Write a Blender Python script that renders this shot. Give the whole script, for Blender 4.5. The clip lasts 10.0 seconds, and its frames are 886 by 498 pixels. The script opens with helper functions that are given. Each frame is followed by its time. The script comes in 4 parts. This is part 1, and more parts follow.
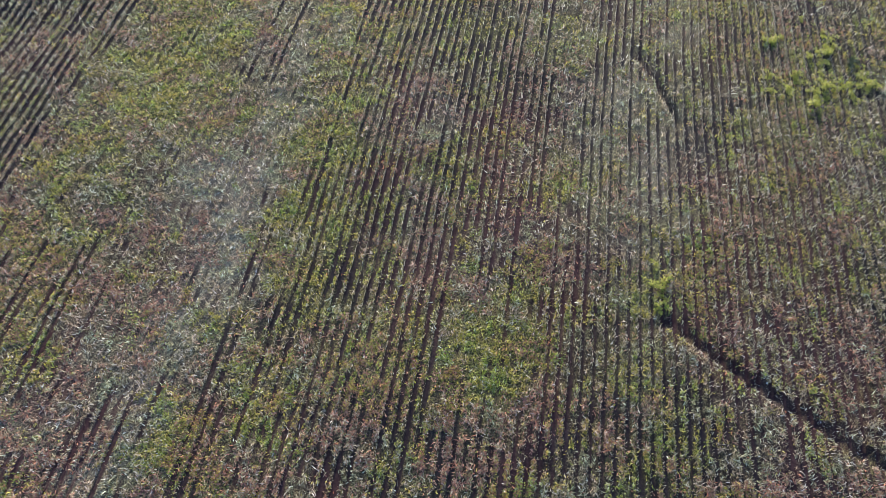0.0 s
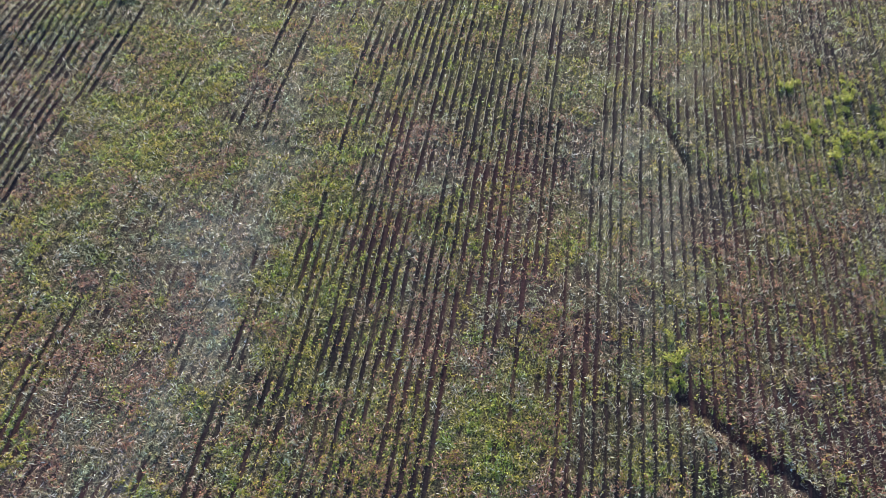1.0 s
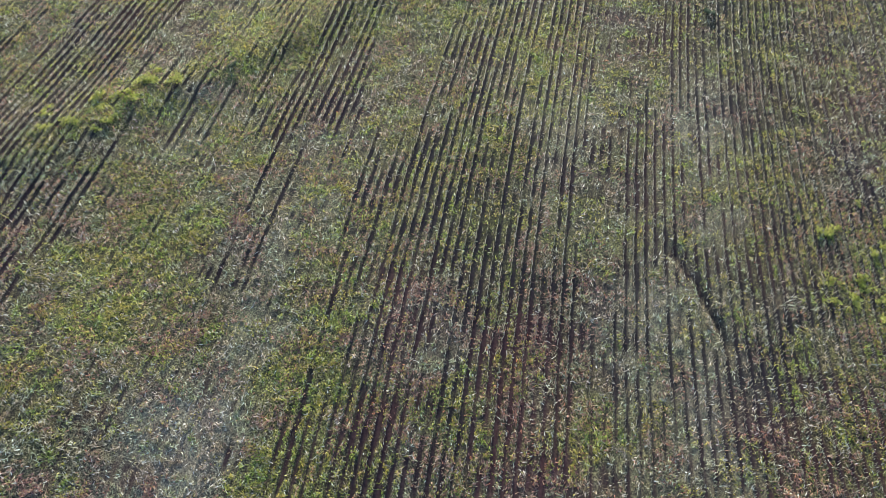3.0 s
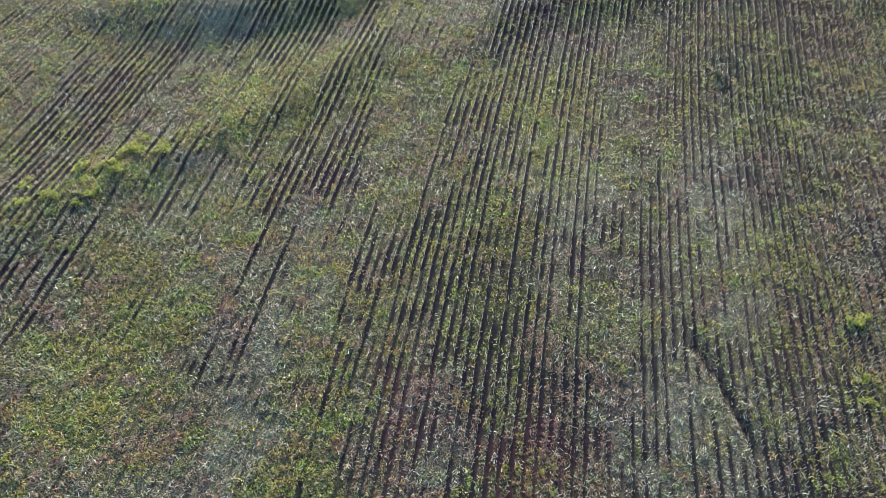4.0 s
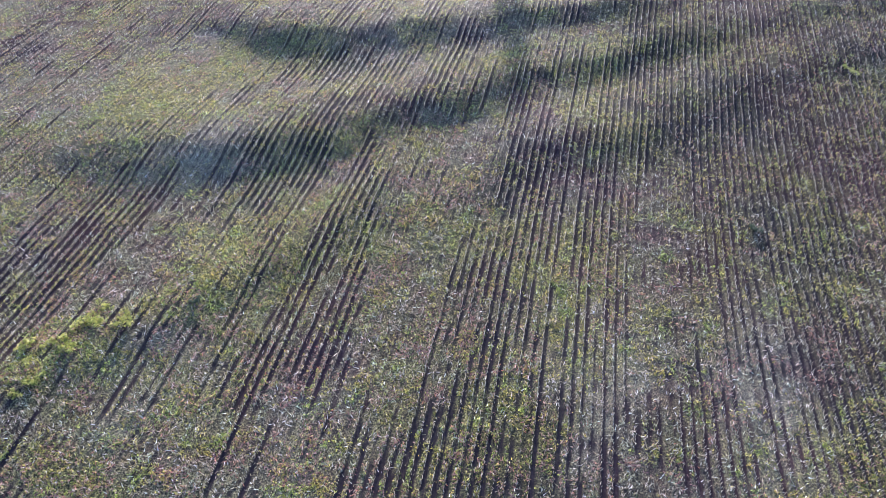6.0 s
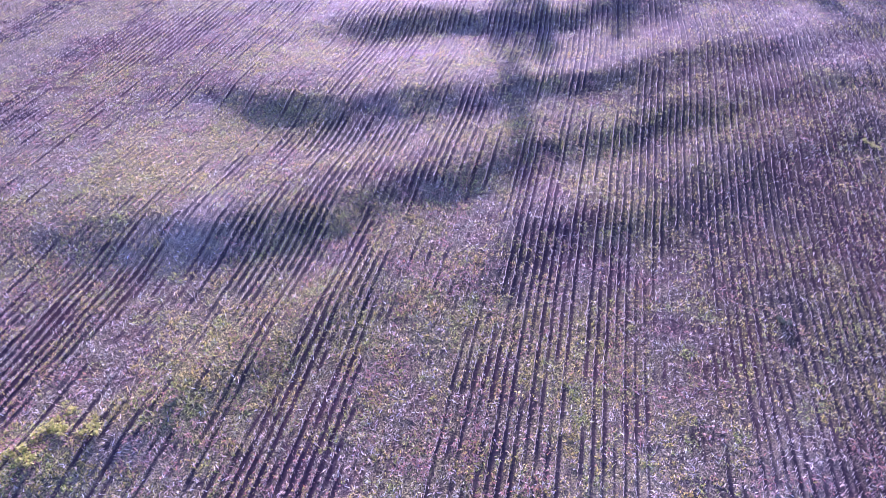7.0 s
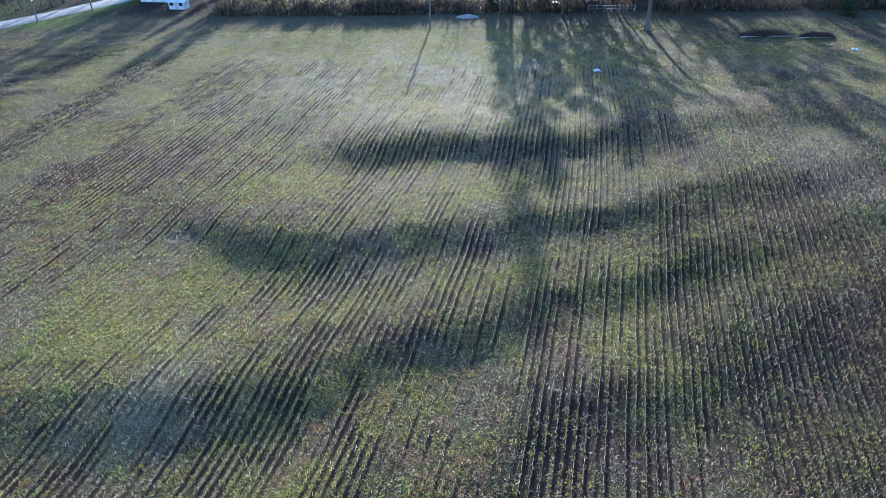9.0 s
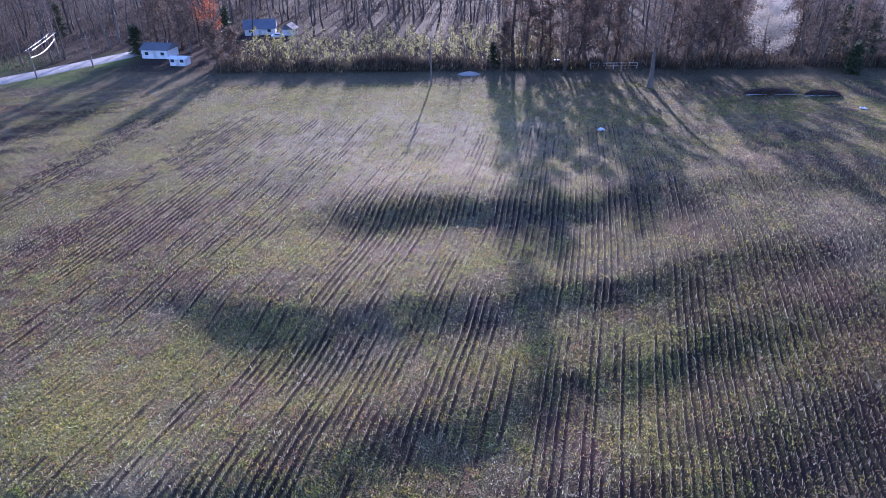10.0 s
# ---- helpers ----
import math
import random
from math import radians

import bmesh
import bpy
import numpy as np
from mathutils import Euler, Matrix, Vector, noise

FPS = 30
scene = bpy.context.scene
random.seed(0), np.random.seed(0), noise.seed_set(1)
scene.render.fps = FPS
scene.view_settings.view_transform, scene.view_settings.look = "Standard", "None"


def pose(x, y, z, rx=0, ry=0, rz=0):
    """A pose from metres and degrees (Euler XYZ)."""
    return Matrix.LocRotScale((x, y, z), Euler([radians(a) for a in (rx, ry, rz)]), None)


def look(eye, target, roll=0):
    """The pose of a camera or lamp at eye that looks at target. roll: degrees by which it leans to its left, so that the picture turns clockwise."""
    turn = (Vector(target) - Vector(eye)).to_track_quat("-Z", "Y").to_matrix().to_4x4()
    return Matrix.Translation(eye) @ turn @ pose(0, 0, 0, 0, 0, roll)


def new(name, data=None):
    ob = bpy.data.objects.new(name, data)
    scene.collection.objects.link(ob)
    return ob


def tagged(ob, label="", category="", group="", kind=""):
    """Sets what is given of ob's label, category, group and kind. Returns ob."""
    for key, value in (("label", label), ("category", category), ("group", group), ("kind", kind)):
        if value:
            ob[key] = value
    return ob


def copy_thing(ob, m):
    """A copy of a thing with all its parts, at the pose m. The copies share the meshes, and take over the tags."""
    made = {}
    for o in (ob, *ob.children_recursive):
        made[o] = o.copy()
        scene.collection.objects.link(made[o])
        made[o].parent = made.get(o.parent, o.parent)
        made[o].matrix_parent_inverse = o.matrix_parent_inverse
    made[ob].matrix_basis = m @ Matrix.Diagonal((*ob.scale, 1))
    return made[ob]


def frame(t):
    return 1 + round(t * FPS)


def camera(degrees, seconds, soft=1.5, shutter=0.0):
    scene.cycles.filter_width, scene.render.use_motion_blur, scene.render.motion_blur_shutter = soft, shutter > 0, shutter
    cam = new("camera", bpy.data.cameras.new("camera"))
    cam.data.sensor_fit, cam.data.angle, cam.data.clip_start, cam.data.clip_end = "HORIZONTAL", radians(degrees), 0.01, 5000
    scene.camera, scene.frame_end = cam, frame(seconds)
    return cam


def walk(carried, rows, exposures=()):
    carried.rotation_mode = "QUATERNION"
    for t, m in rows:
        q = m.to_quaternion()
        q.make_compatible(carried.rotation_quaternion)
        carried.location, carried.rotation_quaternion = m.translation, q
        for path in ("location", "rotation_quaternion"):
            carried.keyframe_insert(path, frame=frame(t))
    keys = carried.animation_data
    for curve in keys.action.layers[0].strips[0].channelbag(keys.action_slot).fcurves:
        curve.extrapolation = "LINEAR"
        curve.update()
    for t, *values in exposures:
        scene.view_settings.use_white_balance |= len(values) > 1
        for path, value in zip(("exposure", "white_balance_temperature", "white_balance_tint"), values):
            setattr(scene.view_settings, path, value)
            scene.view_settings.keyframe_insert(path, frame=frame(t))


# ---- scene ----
cam = camera(70.4, 10.0, soft=0.5)
EXPOSURES = [(0.0, 2.22, 4860, 19), (2.5, 2.24, 4830, 13), (5.5, 2.32, 4460, 16), (7.0, 2.84, 4500, 82), (7.5, 2.02, 4650, 62), (8.0, 2.1, 4370, 29),
             (9.0, 2.18, 4300, 15), (9.5, 2.12, 4430, 36), (10.0, 2.06, 4440, 42)]
PATH = [
    (0, (0.042, 0.023, 40.622), (0.029, 1.04, 38.9), -1.7),
    (0.5, (0.017, 2.665, 40.622), (0.005, 3.683, 38.901), -1.6),
    (1, (0.006, 5.42, 40.628), (-0.005, 6.442, 38.91), -1.6),
    (1.5, (-0.013, 8.17, 40.64), (-0.022, 9.214, 38.934), -1.6),
    (2, (-0.036, 10.958, 40.673), (-0.043, 12.036, 38.988), -1.5),
    (2.5, (-0.035, 13.817, 40.629), (-0.041, 14.927, 38.966), -1.6),
    (4, (-0.217, 22.492, 40.563), (-0.213, 23.701, 38.97), -1.3),
    (4.5, (-0.22, 25.329, 40.533), (-0.215, 26.577, 38.97), -1.3),
    (5, (-0.25, 28.24, 40.468), (-0.242, 29.533, 38.942), -1.2),
    (5.5, (-0.238, 31.148, 40.375), (-0.228, 32.488, 38.89), -1.2),
    (7, (-0.3, 39.916, 40.148), (-0.286, 41.401, 38.807), -0.8),
    (7.5, (-0.315, 42.572, 40.131), (-0.297, 44.106, 38.847), -0.7),
    (8, (-0.384, 45.464, 40.161), (-0.363, 47.04, 38.93), -0.6),
    (8.5, (-0.423, 48.227, 40.118), (-0.4, 49.845, 38.944), -0.5),
    (9, (-0.448, 51.01, 40.114), (-0.423, 52.669, 38.998), -0.5),
    (9.5, (-0.478, 53.73, 40.085), (-0.452, 55.428, 39.029), -0.4),
    (10, (-0.389, 56.434, 40.071), (-0.364, 58.172, 39.082), -0.4),
]
walk(cam, [(t, look(eye, target, roll)) for t, eye, target, roll in PATH], EXPOSURES)

# ---- light: low afternoon sun ahead of the camera, clear sky ----
SUN_HEADING, SUN_HEIGHT = 5.6, 12.4          # degrees right of +y, degrees above the horizon
h_, e_ = radians(SUN_HEADING), radians(SUN_HEIGHT)
SUN_WAY = Vector((math.sin(h_) * math.cos(e_), math.cos(h_) * math.cos(e_), math.sin(e_)))
lamp = bpy.data.lights.new("sun", "SUN")
lamp.energy, lamp.angle, lamp.color = 5.0, radians(0.53), (1.0, 0.80, 0.48)
sun = new("sun", lamp)
sun.matrix_world = look(SUN_WAY * 400, (0, 0, 0))

world = bpy.data.worlds.new("sky")
scene.world = world
world.use_nodes = True
wn = world.node_tree
sky = wn.nodes.new("ShaderNodeTexSky")
sky.sky_type, sky.sun_disc = "NISHITA", False
sky.sun_elevation, sky.sun_rotation = e_, h_
wn.nodes["Background"].inputs["Strength"].default_value = 0.115
wn.links.new(sky.outputs["Color"], wn.nodes["Background"].inputs["Color"])


# ---- materials ----
def nodes_of(name):
    m = bpy.data.materials.new(name)
    m.use_nodes = True
    t = m.node_tree
    return m, t, t.nodes["Principled BSDF"]


def node(t, kind, **values):
    n = t.nodes.new(kind)
    for key, value in values.items():
        n.inputs[key].default_value = value
    return n


def mix(t, fac, a, b, blend="MIX"):
    n = t.nodes.new("ShaderNodeMix")
    n.data_type, n.blend_type = "RGBA", blend
    for slot, value in ((0, fac), (6, a), (7, b)):
        if isinstance(value, bpy.types.NodeSocket):
            t.links.new(value, n.inputs[slot])
        elif slot == 0:
            n.inputs[0].default_value = value
        else:
            n.inputs[slot].default_value = (*value, 1)
    return n.outputs[2]


def ramp(t, value, stops):
    n = t.nodes.new("ShaderNodeValToRGB")
    while len(n.color_ramp.elements) < len(stops):
        n.color_ramp.elements.new(0.5)
    for el, (at, col) in zip(n.color_ramp.elements, stops):
        el.position, el.color = at, (*col, 1) if len(col) == 3 else col
    t.links.new(value, n.inputs[0])
    return n.outputs[0]


def noise_at(t, where, scale, detail=4.0, rough=0.6):
    n = node(t, "ShaderNodeTexNoise", Scale=scale, Detail=detail, Roughness=rough)
    t.links.new(where, n.inputs["Vector"])
    return n.outputs["Fac"]


def math_(t, op, a, b):
    n = t.nodes.new("ShaderNodeMath")
    n.operation = op
    for slot, value in enumerate((a, b)):
        if isinstance(value, bpy.types.NodeSocket):
            t.links.new(value, n.inputs[slot])
        else:
            n.inputs[slot].default_value = value
    return n.outputs[0]


def bump(t, shader, height, strength, distance):
    n = node(t, "ShaderNodeBump", Strength=strength, Distance=distance)
    t.links.new(height, n.inputs["Height"])
    t.links.new(n.outputs[0], shader.inputs["Normal"])


def varied(name, stops, rough=0.85, grain=30.0, patch=2.0, translucent=0.0, metal=0.0, relief=0.3, by="island", gloss=0.25, hues=None):
    """A material whose colour runs over the stops from piece to piece, with grain and broad wear."""
    m, t, s = nodes_of(name)
    if by == "island":
        pick = t.nodes.new("ShaderNodeNewGeometry").outputs["Random Per Island"]
    else:
        pick = t.nodes.new("ShaderNodeObjectInfo").outputs["Random"]
    where = t.nodes.new("ShaderNodeNewGeometry").outputs["Position"]
    fine, broad = noise_at(t, where, grain), noise_at(t, where, patch)
    col = ramp(t, pick, stops)
    col = mix(t, 1.0, col, ramp(t, fine, [(0.25, (0.65, 0.65, 0.65)), (0.75, (1.0, 1.0, 1.0))]), "MULTIPLY")
    col = mix(t, 1.0, col, ramp(t, broad, [(0.3, (0.75, 0.74, 0.72)), (0.7, (1.0, 1.0, 1.0))]), "MULTIPLY")
    if hues:
        drift = noise_at(t, where, 0.55, 3, 0.6)
        col = mix(t, 1.0, col, ramp(t, drift, [(0.40, hues[0]), (0.5, (1.0, 1.0, 1.0)), (0.60, hues[1])]), "MULTIPLY")
    t.links.new(col, s.inputs["Base Color"])
    s.inputs["Roughness"].default_value, s.inputs["Metallic"].default_value = rough, metal
    s.inputs["Specular IOR Level"].default_value = gloss
    if relief:
        bump(t, s, fine, relief, 0.02)
    if translucent:
        tr = t.nodes.new("ShaderNodeBsdfTranslucent")
        t.links.new(col, tr.inputs["Color"])
        both = t.nodes.new("ShaderNodeMixShader")
        both.inputs[0].default_value = translucent
        out = t.nodes["Material Output"]
        t.links.new(s.outputs[0], both.inputs[1])
        t.links.new(tr.outputs[0], both.inputs[2])
        t.links.new(both.outputs[0], out.inputs["Surface"])
    return m


def ground_material():
    m, t, s = nodes_of("field_soil")
    where = t.nodes.new("ShaderNodeNewGeometry").outputs["Position"]
    layer = {}
    for key in ("cover", "green", "pale", "red", "field", "wood", "lawn"):
        a = t.nodes.new("ShaderNodeAttribute")
        a.attribute_name = key
        layer[key] = a.outputs["Fac"]
    tiny, fine = noise_at(t, where, 9, 5, 0.8), noise_at(t, where, 4.0, 6, 0.7)
    broad = noise_at(t, where, 0.45, 4, 0.55)
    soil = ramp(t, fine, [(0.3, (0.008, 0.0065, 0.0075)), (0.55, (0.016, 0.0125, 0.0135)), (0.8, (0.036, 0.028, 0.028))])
    redder = ramp(t, fine, [(0.3, (0.018, 0.009, 0.009)), (0.8, (0.065, 0.032, 0.028))])
    soil = mix(t, math_(t, "MULTIPLY", layer["red"], 0.8), soil, redder)
    litter = ramp(t, tiny, [(0.44, (0.012, 0.010, 0.007)), (0.53, (0.125, 0.107, 0.055)), (0.65, (0.42, 0.37, 0.21))])
    warm = ramp(t, tiny, [(0.44, (0.014, 0.008, 0.007)), (0.54, (0.12, 0.072, 0.048)), (0.66, (0.38, 0.245, 0.15))])
    litter = mix(t, ramp(t, noise_at(t, where, 0.32, 3, 0.6), [(0.45, (0.0,) * 3), (0.62, (0.9,) * 3)]), litter, warm)
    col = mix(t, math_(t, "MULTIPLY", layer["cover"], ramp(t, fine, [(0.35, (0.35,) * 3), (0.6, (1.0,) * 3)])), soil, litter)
    straw = ramp(t, tiny, [(0.38, (0.09, 0.08, 0.05)), (0.62, (0.54, 0.475, 0.29))])
    col = mix(t, math_(t, "MULTIPLY", layer["pale"], 0.6), col, straw)
    leafy = ramp(t, tiny, [(0.44, (0.010, 0.014, 0.004)), (0.53, (0.14, 0.13, 0.028)), (0.65, (0.43, 0.38, 0.095))])
    green_at = math_(t, "MULTIPLY", layer["green"], ramp(t, fine, [(0.35, (0.2,) * 3), (0.6, (1.0,) * 3)]))
    col = mix(t, green_at, col, leafy)
    verge = ramp(t, fine, [(0.3, (0.035, 0.033, 0.018)), (0.5, (0.09, 0.075, 0.045)), (0.75, (0.20, 0.165, 0.10))])
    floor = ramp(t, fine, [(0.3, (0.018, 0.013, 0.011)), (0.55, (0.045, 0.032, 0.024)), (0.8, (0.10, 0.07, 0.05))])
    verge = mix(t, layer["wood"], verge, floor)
    lawn = ramp(t, fine, [(0.3, (0.035, 0.055, 0.014)), (0.5, (0.085, 0.115, 0.028)), (0.75, (0.17, 0.20, 0.05))])
    verge = mix(t, layer["lawn"], verge, lawn)
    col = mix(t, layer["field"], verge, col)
    col = mix(t, 1.0, col, ramp(t, broad, [(0.3, (0.72, 0.70, 0.70)), (0.7, (1.0, 1.0, 1.0))]), "MULTIPLY")
    t.links.new(col, s.inputs["Base Color"])
    s.inputs["Roughness"].default_value = 0.95
    s.inputs["Specular IOR Level"].default_value = 0.03
    bump(t, s, math_(t, "ADD", tiny, fine), 0.4, 0.03)
    return m


SOIL = ground_material()
STALK = varied("dry_stalk", [(0.0, (0.24, 0.20, 0.12)), (0.5, (0.40, 0.35, 0.23)), (1.0, (0.64, 0.59, 0.45))], 0.55, translucent=0.45, gloss=0.3)
STRAW = varied("bleached_husk", [(0.0, (0.15, 0.125, 0.07)), (0.5, (0.31, 0.265, 0.15)), (0.78, (0.56, 0.495, 0.31)), (1.0, (0.90, 0.87, 0.77))], 0.5, translucent=0.45, gloss=0.3, hues=((0.86, 0.98, 0.82), (1.0, 0.88, 0.86)))
BROWN_LEAF = varied("dry_leaf", [(0.0, (0.10, 0.055, 0.05)), (0.4, (0.26, 0.125, 0.09)), (0.8, (0.45, 0.27, 0.15)), (1.0, (0.55, 0.20, 0.09))], 0.55, translucent=0.3, gloss=0.3)
WEED = varied("weed_leaf", [(0.0, (0.055, 0.085, 0.018)), (0.4, (0.26, 0.27, 0.035)), (0.75, (0.58, 0.51, 0.06)), (1.0, (0.70, 0.62, 0.16))], 0.5, translucent=0.45, hues=((0.80, 1.0, 0.78), (1.0, 0.90, 0.8)))
DRY_GRASS = varied("dry_verge_grass", [(0.0, (0.06, 0.055, 0.03)), (0.6, (0.17, 0.145, 0.08)), (1.0, (0.38, 0.33, 0.20))], 0.7, translucent=0.35)
BARK = varied("bark", [(0.0, (0.07, 0.053, 0.04)), (0.8, (0.14, 0.115, 0.09)), (1.0, (0.24, 0.21, 0.17))], 0.95, 12, 1.5, by="object", gloss=0.08)
TWIG = varied("grey_twigs", [(0.0, (0.10, 0.078, 0.066)), (0.6, (0.19, 0.155, 0.13)), (1.0, (0.32, 0.27, 0.22))], 0.95, translucent=0.12, gloss=0.08)
PINE = varied("pine_needles", [(0.0, (0.02, 0.035, 0.015)), (0.6, (0.045, 0.065, 0.025)), (1.0, (0.09, 0.10, 0.04))], 0.7, translucent=0.2)
YELLOW_LEAF = varied("yellow_leaf", [(0.0, (0.20, 0.20, 0.06)), (0.5, (0.46, 0.44, 0.14)), (1.0, (0.72, 0.68, 0.36))], 0.6, translucent=0.55)
RUST_LEAF = varied("rust_leaf", [(0.0, (0.22, 0.05, 0.02)), (0.6, (0.46, 0.13, 0.04)), (1.0, (0.60, 0.24, 0.08))], 0.6, translucent=0.5)
PALE_TWIG = varied("pale_twigs", [(0.0, (0.42, 0.39, 0.34)), (1.0, (0.76, 0.73, 0.66))], 0.85, translucent=0.45, gloss=0.1)
OAK_LEAF = varied("oak_leaf", [(0.0, (0.08, 0.06, 0.048)), (0.6, (0.16, 0.12, 0.09)), (1.0, (0.28, 0.21, 0.15))], 0.85, translucent=0.28, gloss=0.08)
BUSH_LEAF = varied("bush_leaf", [(0.0, (0.05, 0.038, 0.03)), (0.6, (0.12, 0.092, 0.062)), (1.0, (0.24, 0.19, 0.12))], 0.85, translucent=0.2, gloss=0.08)
WALL_WHITE = varied("white_siding", [(0.0, (0.74, 0.74, 0.72)), (1.0, (0.82, 0.82, 0.80))], 0.55, 14, 0.8)
ROOF_GREY = varied("grey_shingle", [(0.0, (0.13, 0.13, 0.14)), (1.0, (0.22, 0.22, 0.23))], 0.9, 18, 0.8)
ROOF_METAL = varied("blue_grey_metal", [(0.0, (0.15, 0.155, 0.18)), (1.0, (0.22, 0.225, 0.25))], 0.75, 10, 0.6, metal=0.1)
PANE = varied("window_glass", [(0.0, (0.03, 0.035, 0.04)), (1.0, (0.05, 0.055, 0.06))], 0.08, 5, 1, relief=0)
GRAVEL = varied("pale_gravel", [(0.0, (0.30, 0.28, 0.25)), (1.0, (0.36, 0.34, 0.31))], 0.95, 9, 0.35)
POLE_WOOD = varied("weathered_pole", [(0.0, (0.14, 0.11, 0.085)), (1.0, (0.24, 0.20, 0.16))], 0.9, 10, 1)
WIRE = varied("bright_wire", [(0.0, (0.55, 0.55, 0.55)), (1.0, (0.65, 0.65, 0.65))], 0.3, 5, 1, metal=0.9, relief=0)
RAIL_WOOD = varied("pale_rail", [(0.0, (0.50, 0.47, 0.42)), (1.0, (0.66, 0.63, 0.58))], 0.8, 10, 1)

# ---- the lie of the land ----
TO_METRES = 1.2038                           # the plan below is drawn in units of this many metres
ROW_TURN = radians(13.3)                     # the usual heading of the crop rows, right of +y
ROW_GAP = 0.633                              # 0.762 m, maize drilled at thirty inches
CA, SA = math.cos(ROW_TURN), math.sin(ROW_TURN)
FIELD_END = 172.0
BEND_Y = np.arange(-40.0, 230.0, 0.5)        # the rows swing a little on their way
BEND_TURN = np.interp(BEND_Y, [0, 25, 50, 73, 90, 97, 110, 130, 172], [9.87, 9.53, 12.5, 15.2, 15.49, 15.01, 11.95, 11.43, 11.78])
BEND_X = np.concatenate([[0], np.cumsum(np.tan(np.radians(BEND_TURN)))[:-1] * 0.5])
BEND_X += 0.635 - np.interp(0.0, BEND_Y, BEND_X)


def row_start(y):
    """How far the rows have swung to the right at y."""
    return np.interp(y, BEND_Y, BEND_X)


def tilted(x, y):
    return x * CA - y * SA, x * SA + y * CA


def to_rows(x, y):
    """Across and along the crop rows."""
    return (x - row_start(y)) * CA, y


def from_rows(u, v):
    return u / CA + row_start(v), v


# Patches of the field: x, y, half width across the rows, half length along them.
BARE = [(-6.3, 24.9, 3.3, 14.8), (-29.7, 36.0, 3.8, 10.4), (-1.1, 12.9, 1.9, 5.2), (5.4, 13.8, 1.3, 9.8), (14.4, 17.3, 1.0, 12.3), (23.3, 20.3, 2.4, 9.0), (-18.4, 10.3, 2.1, 5.4), (-10.4, 8.0, 1.8, 2.7), (4.7, 32.2, 2.0, 10.3), (-11.6, 38.6, 1.5, 5.2), (-0.1, 44.6, 4.5, 12.1), (-11.5, 53.2, 2.7, 7.3), (-28.7, 51.8, 4.5, 8.8), (-9.7, 55.5, 2.7, 7.1), (1.1, 49.6, 3.9, 12.0), (-14.0, 72.7, 3.5, 6.0), (-29.0, 58.0, 3.4, 11.0), (9.9, 71.2, 5.2, 5.9), (23.1, 69.2, 2.8, 17.1), (23.7, 49.1, 2.8, 12.3), (30.0, 74.0, 6.0, 14.0), (37.0, 96.0, 6.0, 14.0), (21.0, 80.0, 4.0, 10.0)]
COVERED = [(-14.9, 26.5, 3.4, 18.4), (-22.5, 30.8, 4.7, 11.5), (2.8, 13.2, 1.6, 4.2), (-16.8, 29.5, 5.4, 12.6), (-8.6, 32.5, 1.7, 6.6), (-31.2, 84.6, 10.1, 10.7), (-20.7, 64.0, 3.5, 8.6), (-3.4, 55.9, 2.3, 12.3), (1.5, 73.1, 2.4, 5.2), (15.4, 59.3, 2.0, 12.7), (-28.8, 107.6, 4.9, 12.9), (-11.0, 144.6, 16.8, 23.8), (-27.7, 81.8, 4.9, 6.1), (-35.0, 123.1, 10.9, 16.4), (-17.4, 43.1, 6.9, 3.7)]
GREEN = [(-21.3, 32.9, 3.6, 7.1), (26.2, 33.3, 2.8, 4.2), (12.7, 17.3, 0.8, 3.2), (7.4, 25.1, 0.7, 1.0), (2.5, 13.2, 1.6, 3.5), (-9.2, 23.6, 2.2, 3.7), (-24.8, 52.7, 2.7, 1.8), (-23.8, 33.0, 3.2, 6.9), (-8.9, 26.1, 1.9, 5.4), (-25.8, 79.3, 5.8, 4.1), (-25.2, 51.5, 2.2, 1.8), (-15.1, 58.7, 3.6, 2.7), (-9.9, 63.7, 3.0, 2.7), (14.4, 80.5, 2.7, 3.6), (-27.6, 80.1, 4.7, 5.1), (-23.1, 86.1, 4.4, 4.5), (16.0, 83.1, 2.5, 4.0), (4.7, 99.7, 3.3, 3.3), (-1.0, 163.5, 12.4, 9.7), (-22.3, 164.4, 11.4, 7.9), (3.0, 45.5, 2.0, 3.1), (8.7, 56.7, 2.0, 4.5)]
PALE = [(-14.3, 19.9, 1.6, 17.9), (14.6, 24.4, 1.3, 9.7), (12.5, 32.6, 2.4, 8.7), (19.2, 46.9, 2.1, 7.8), (-19.4, 50.8, 4.0, 3.5), (-15.5, 25.2, 2.2, 4.3), (-21.1, 71.3, 4.3, 4.3), (-19.9, 51.4, 3.3, 2.0), (43.1, 105.5, 4.7, 8.8), (8.5, 46.7, 2.5, 7.5)]
RED = [(-22.2, 12.6, 4.4, 6.6), (5.6, 15.6, 1.3, 7.6), (16.4, 16.5, 1.9, 3.9), (23.3, 20.3, 3.1, 6.7), (-2.4, 14.7, 2.2, 3.7), (-3.5, 29.8, 1.9, 5.4), (41.3, 120.5, 3.5, 8.0), (8.9, 78.1, 3.1, 3.3), (-38.2, 106.7, 7.2, 10.1), (-27.5, 68.4, 3.7, 4.9), (34.7, 65.2, 2.6, 12.0), (3.6, 27.5, 1.9, 5.7), (36.0, 90.0, 5.0, 15.0)]

LAWN = [(-74.5, 193.0, 3.5, 8.0), (-80.0, 180.0, 6.0, 7.0), (-97.0, 190.0, 5.0, 8.0)]      # short grass by the road

TILE = np.random.RandomState(4).uniform(-1, 1, (256, 256)).astype(np.float32)


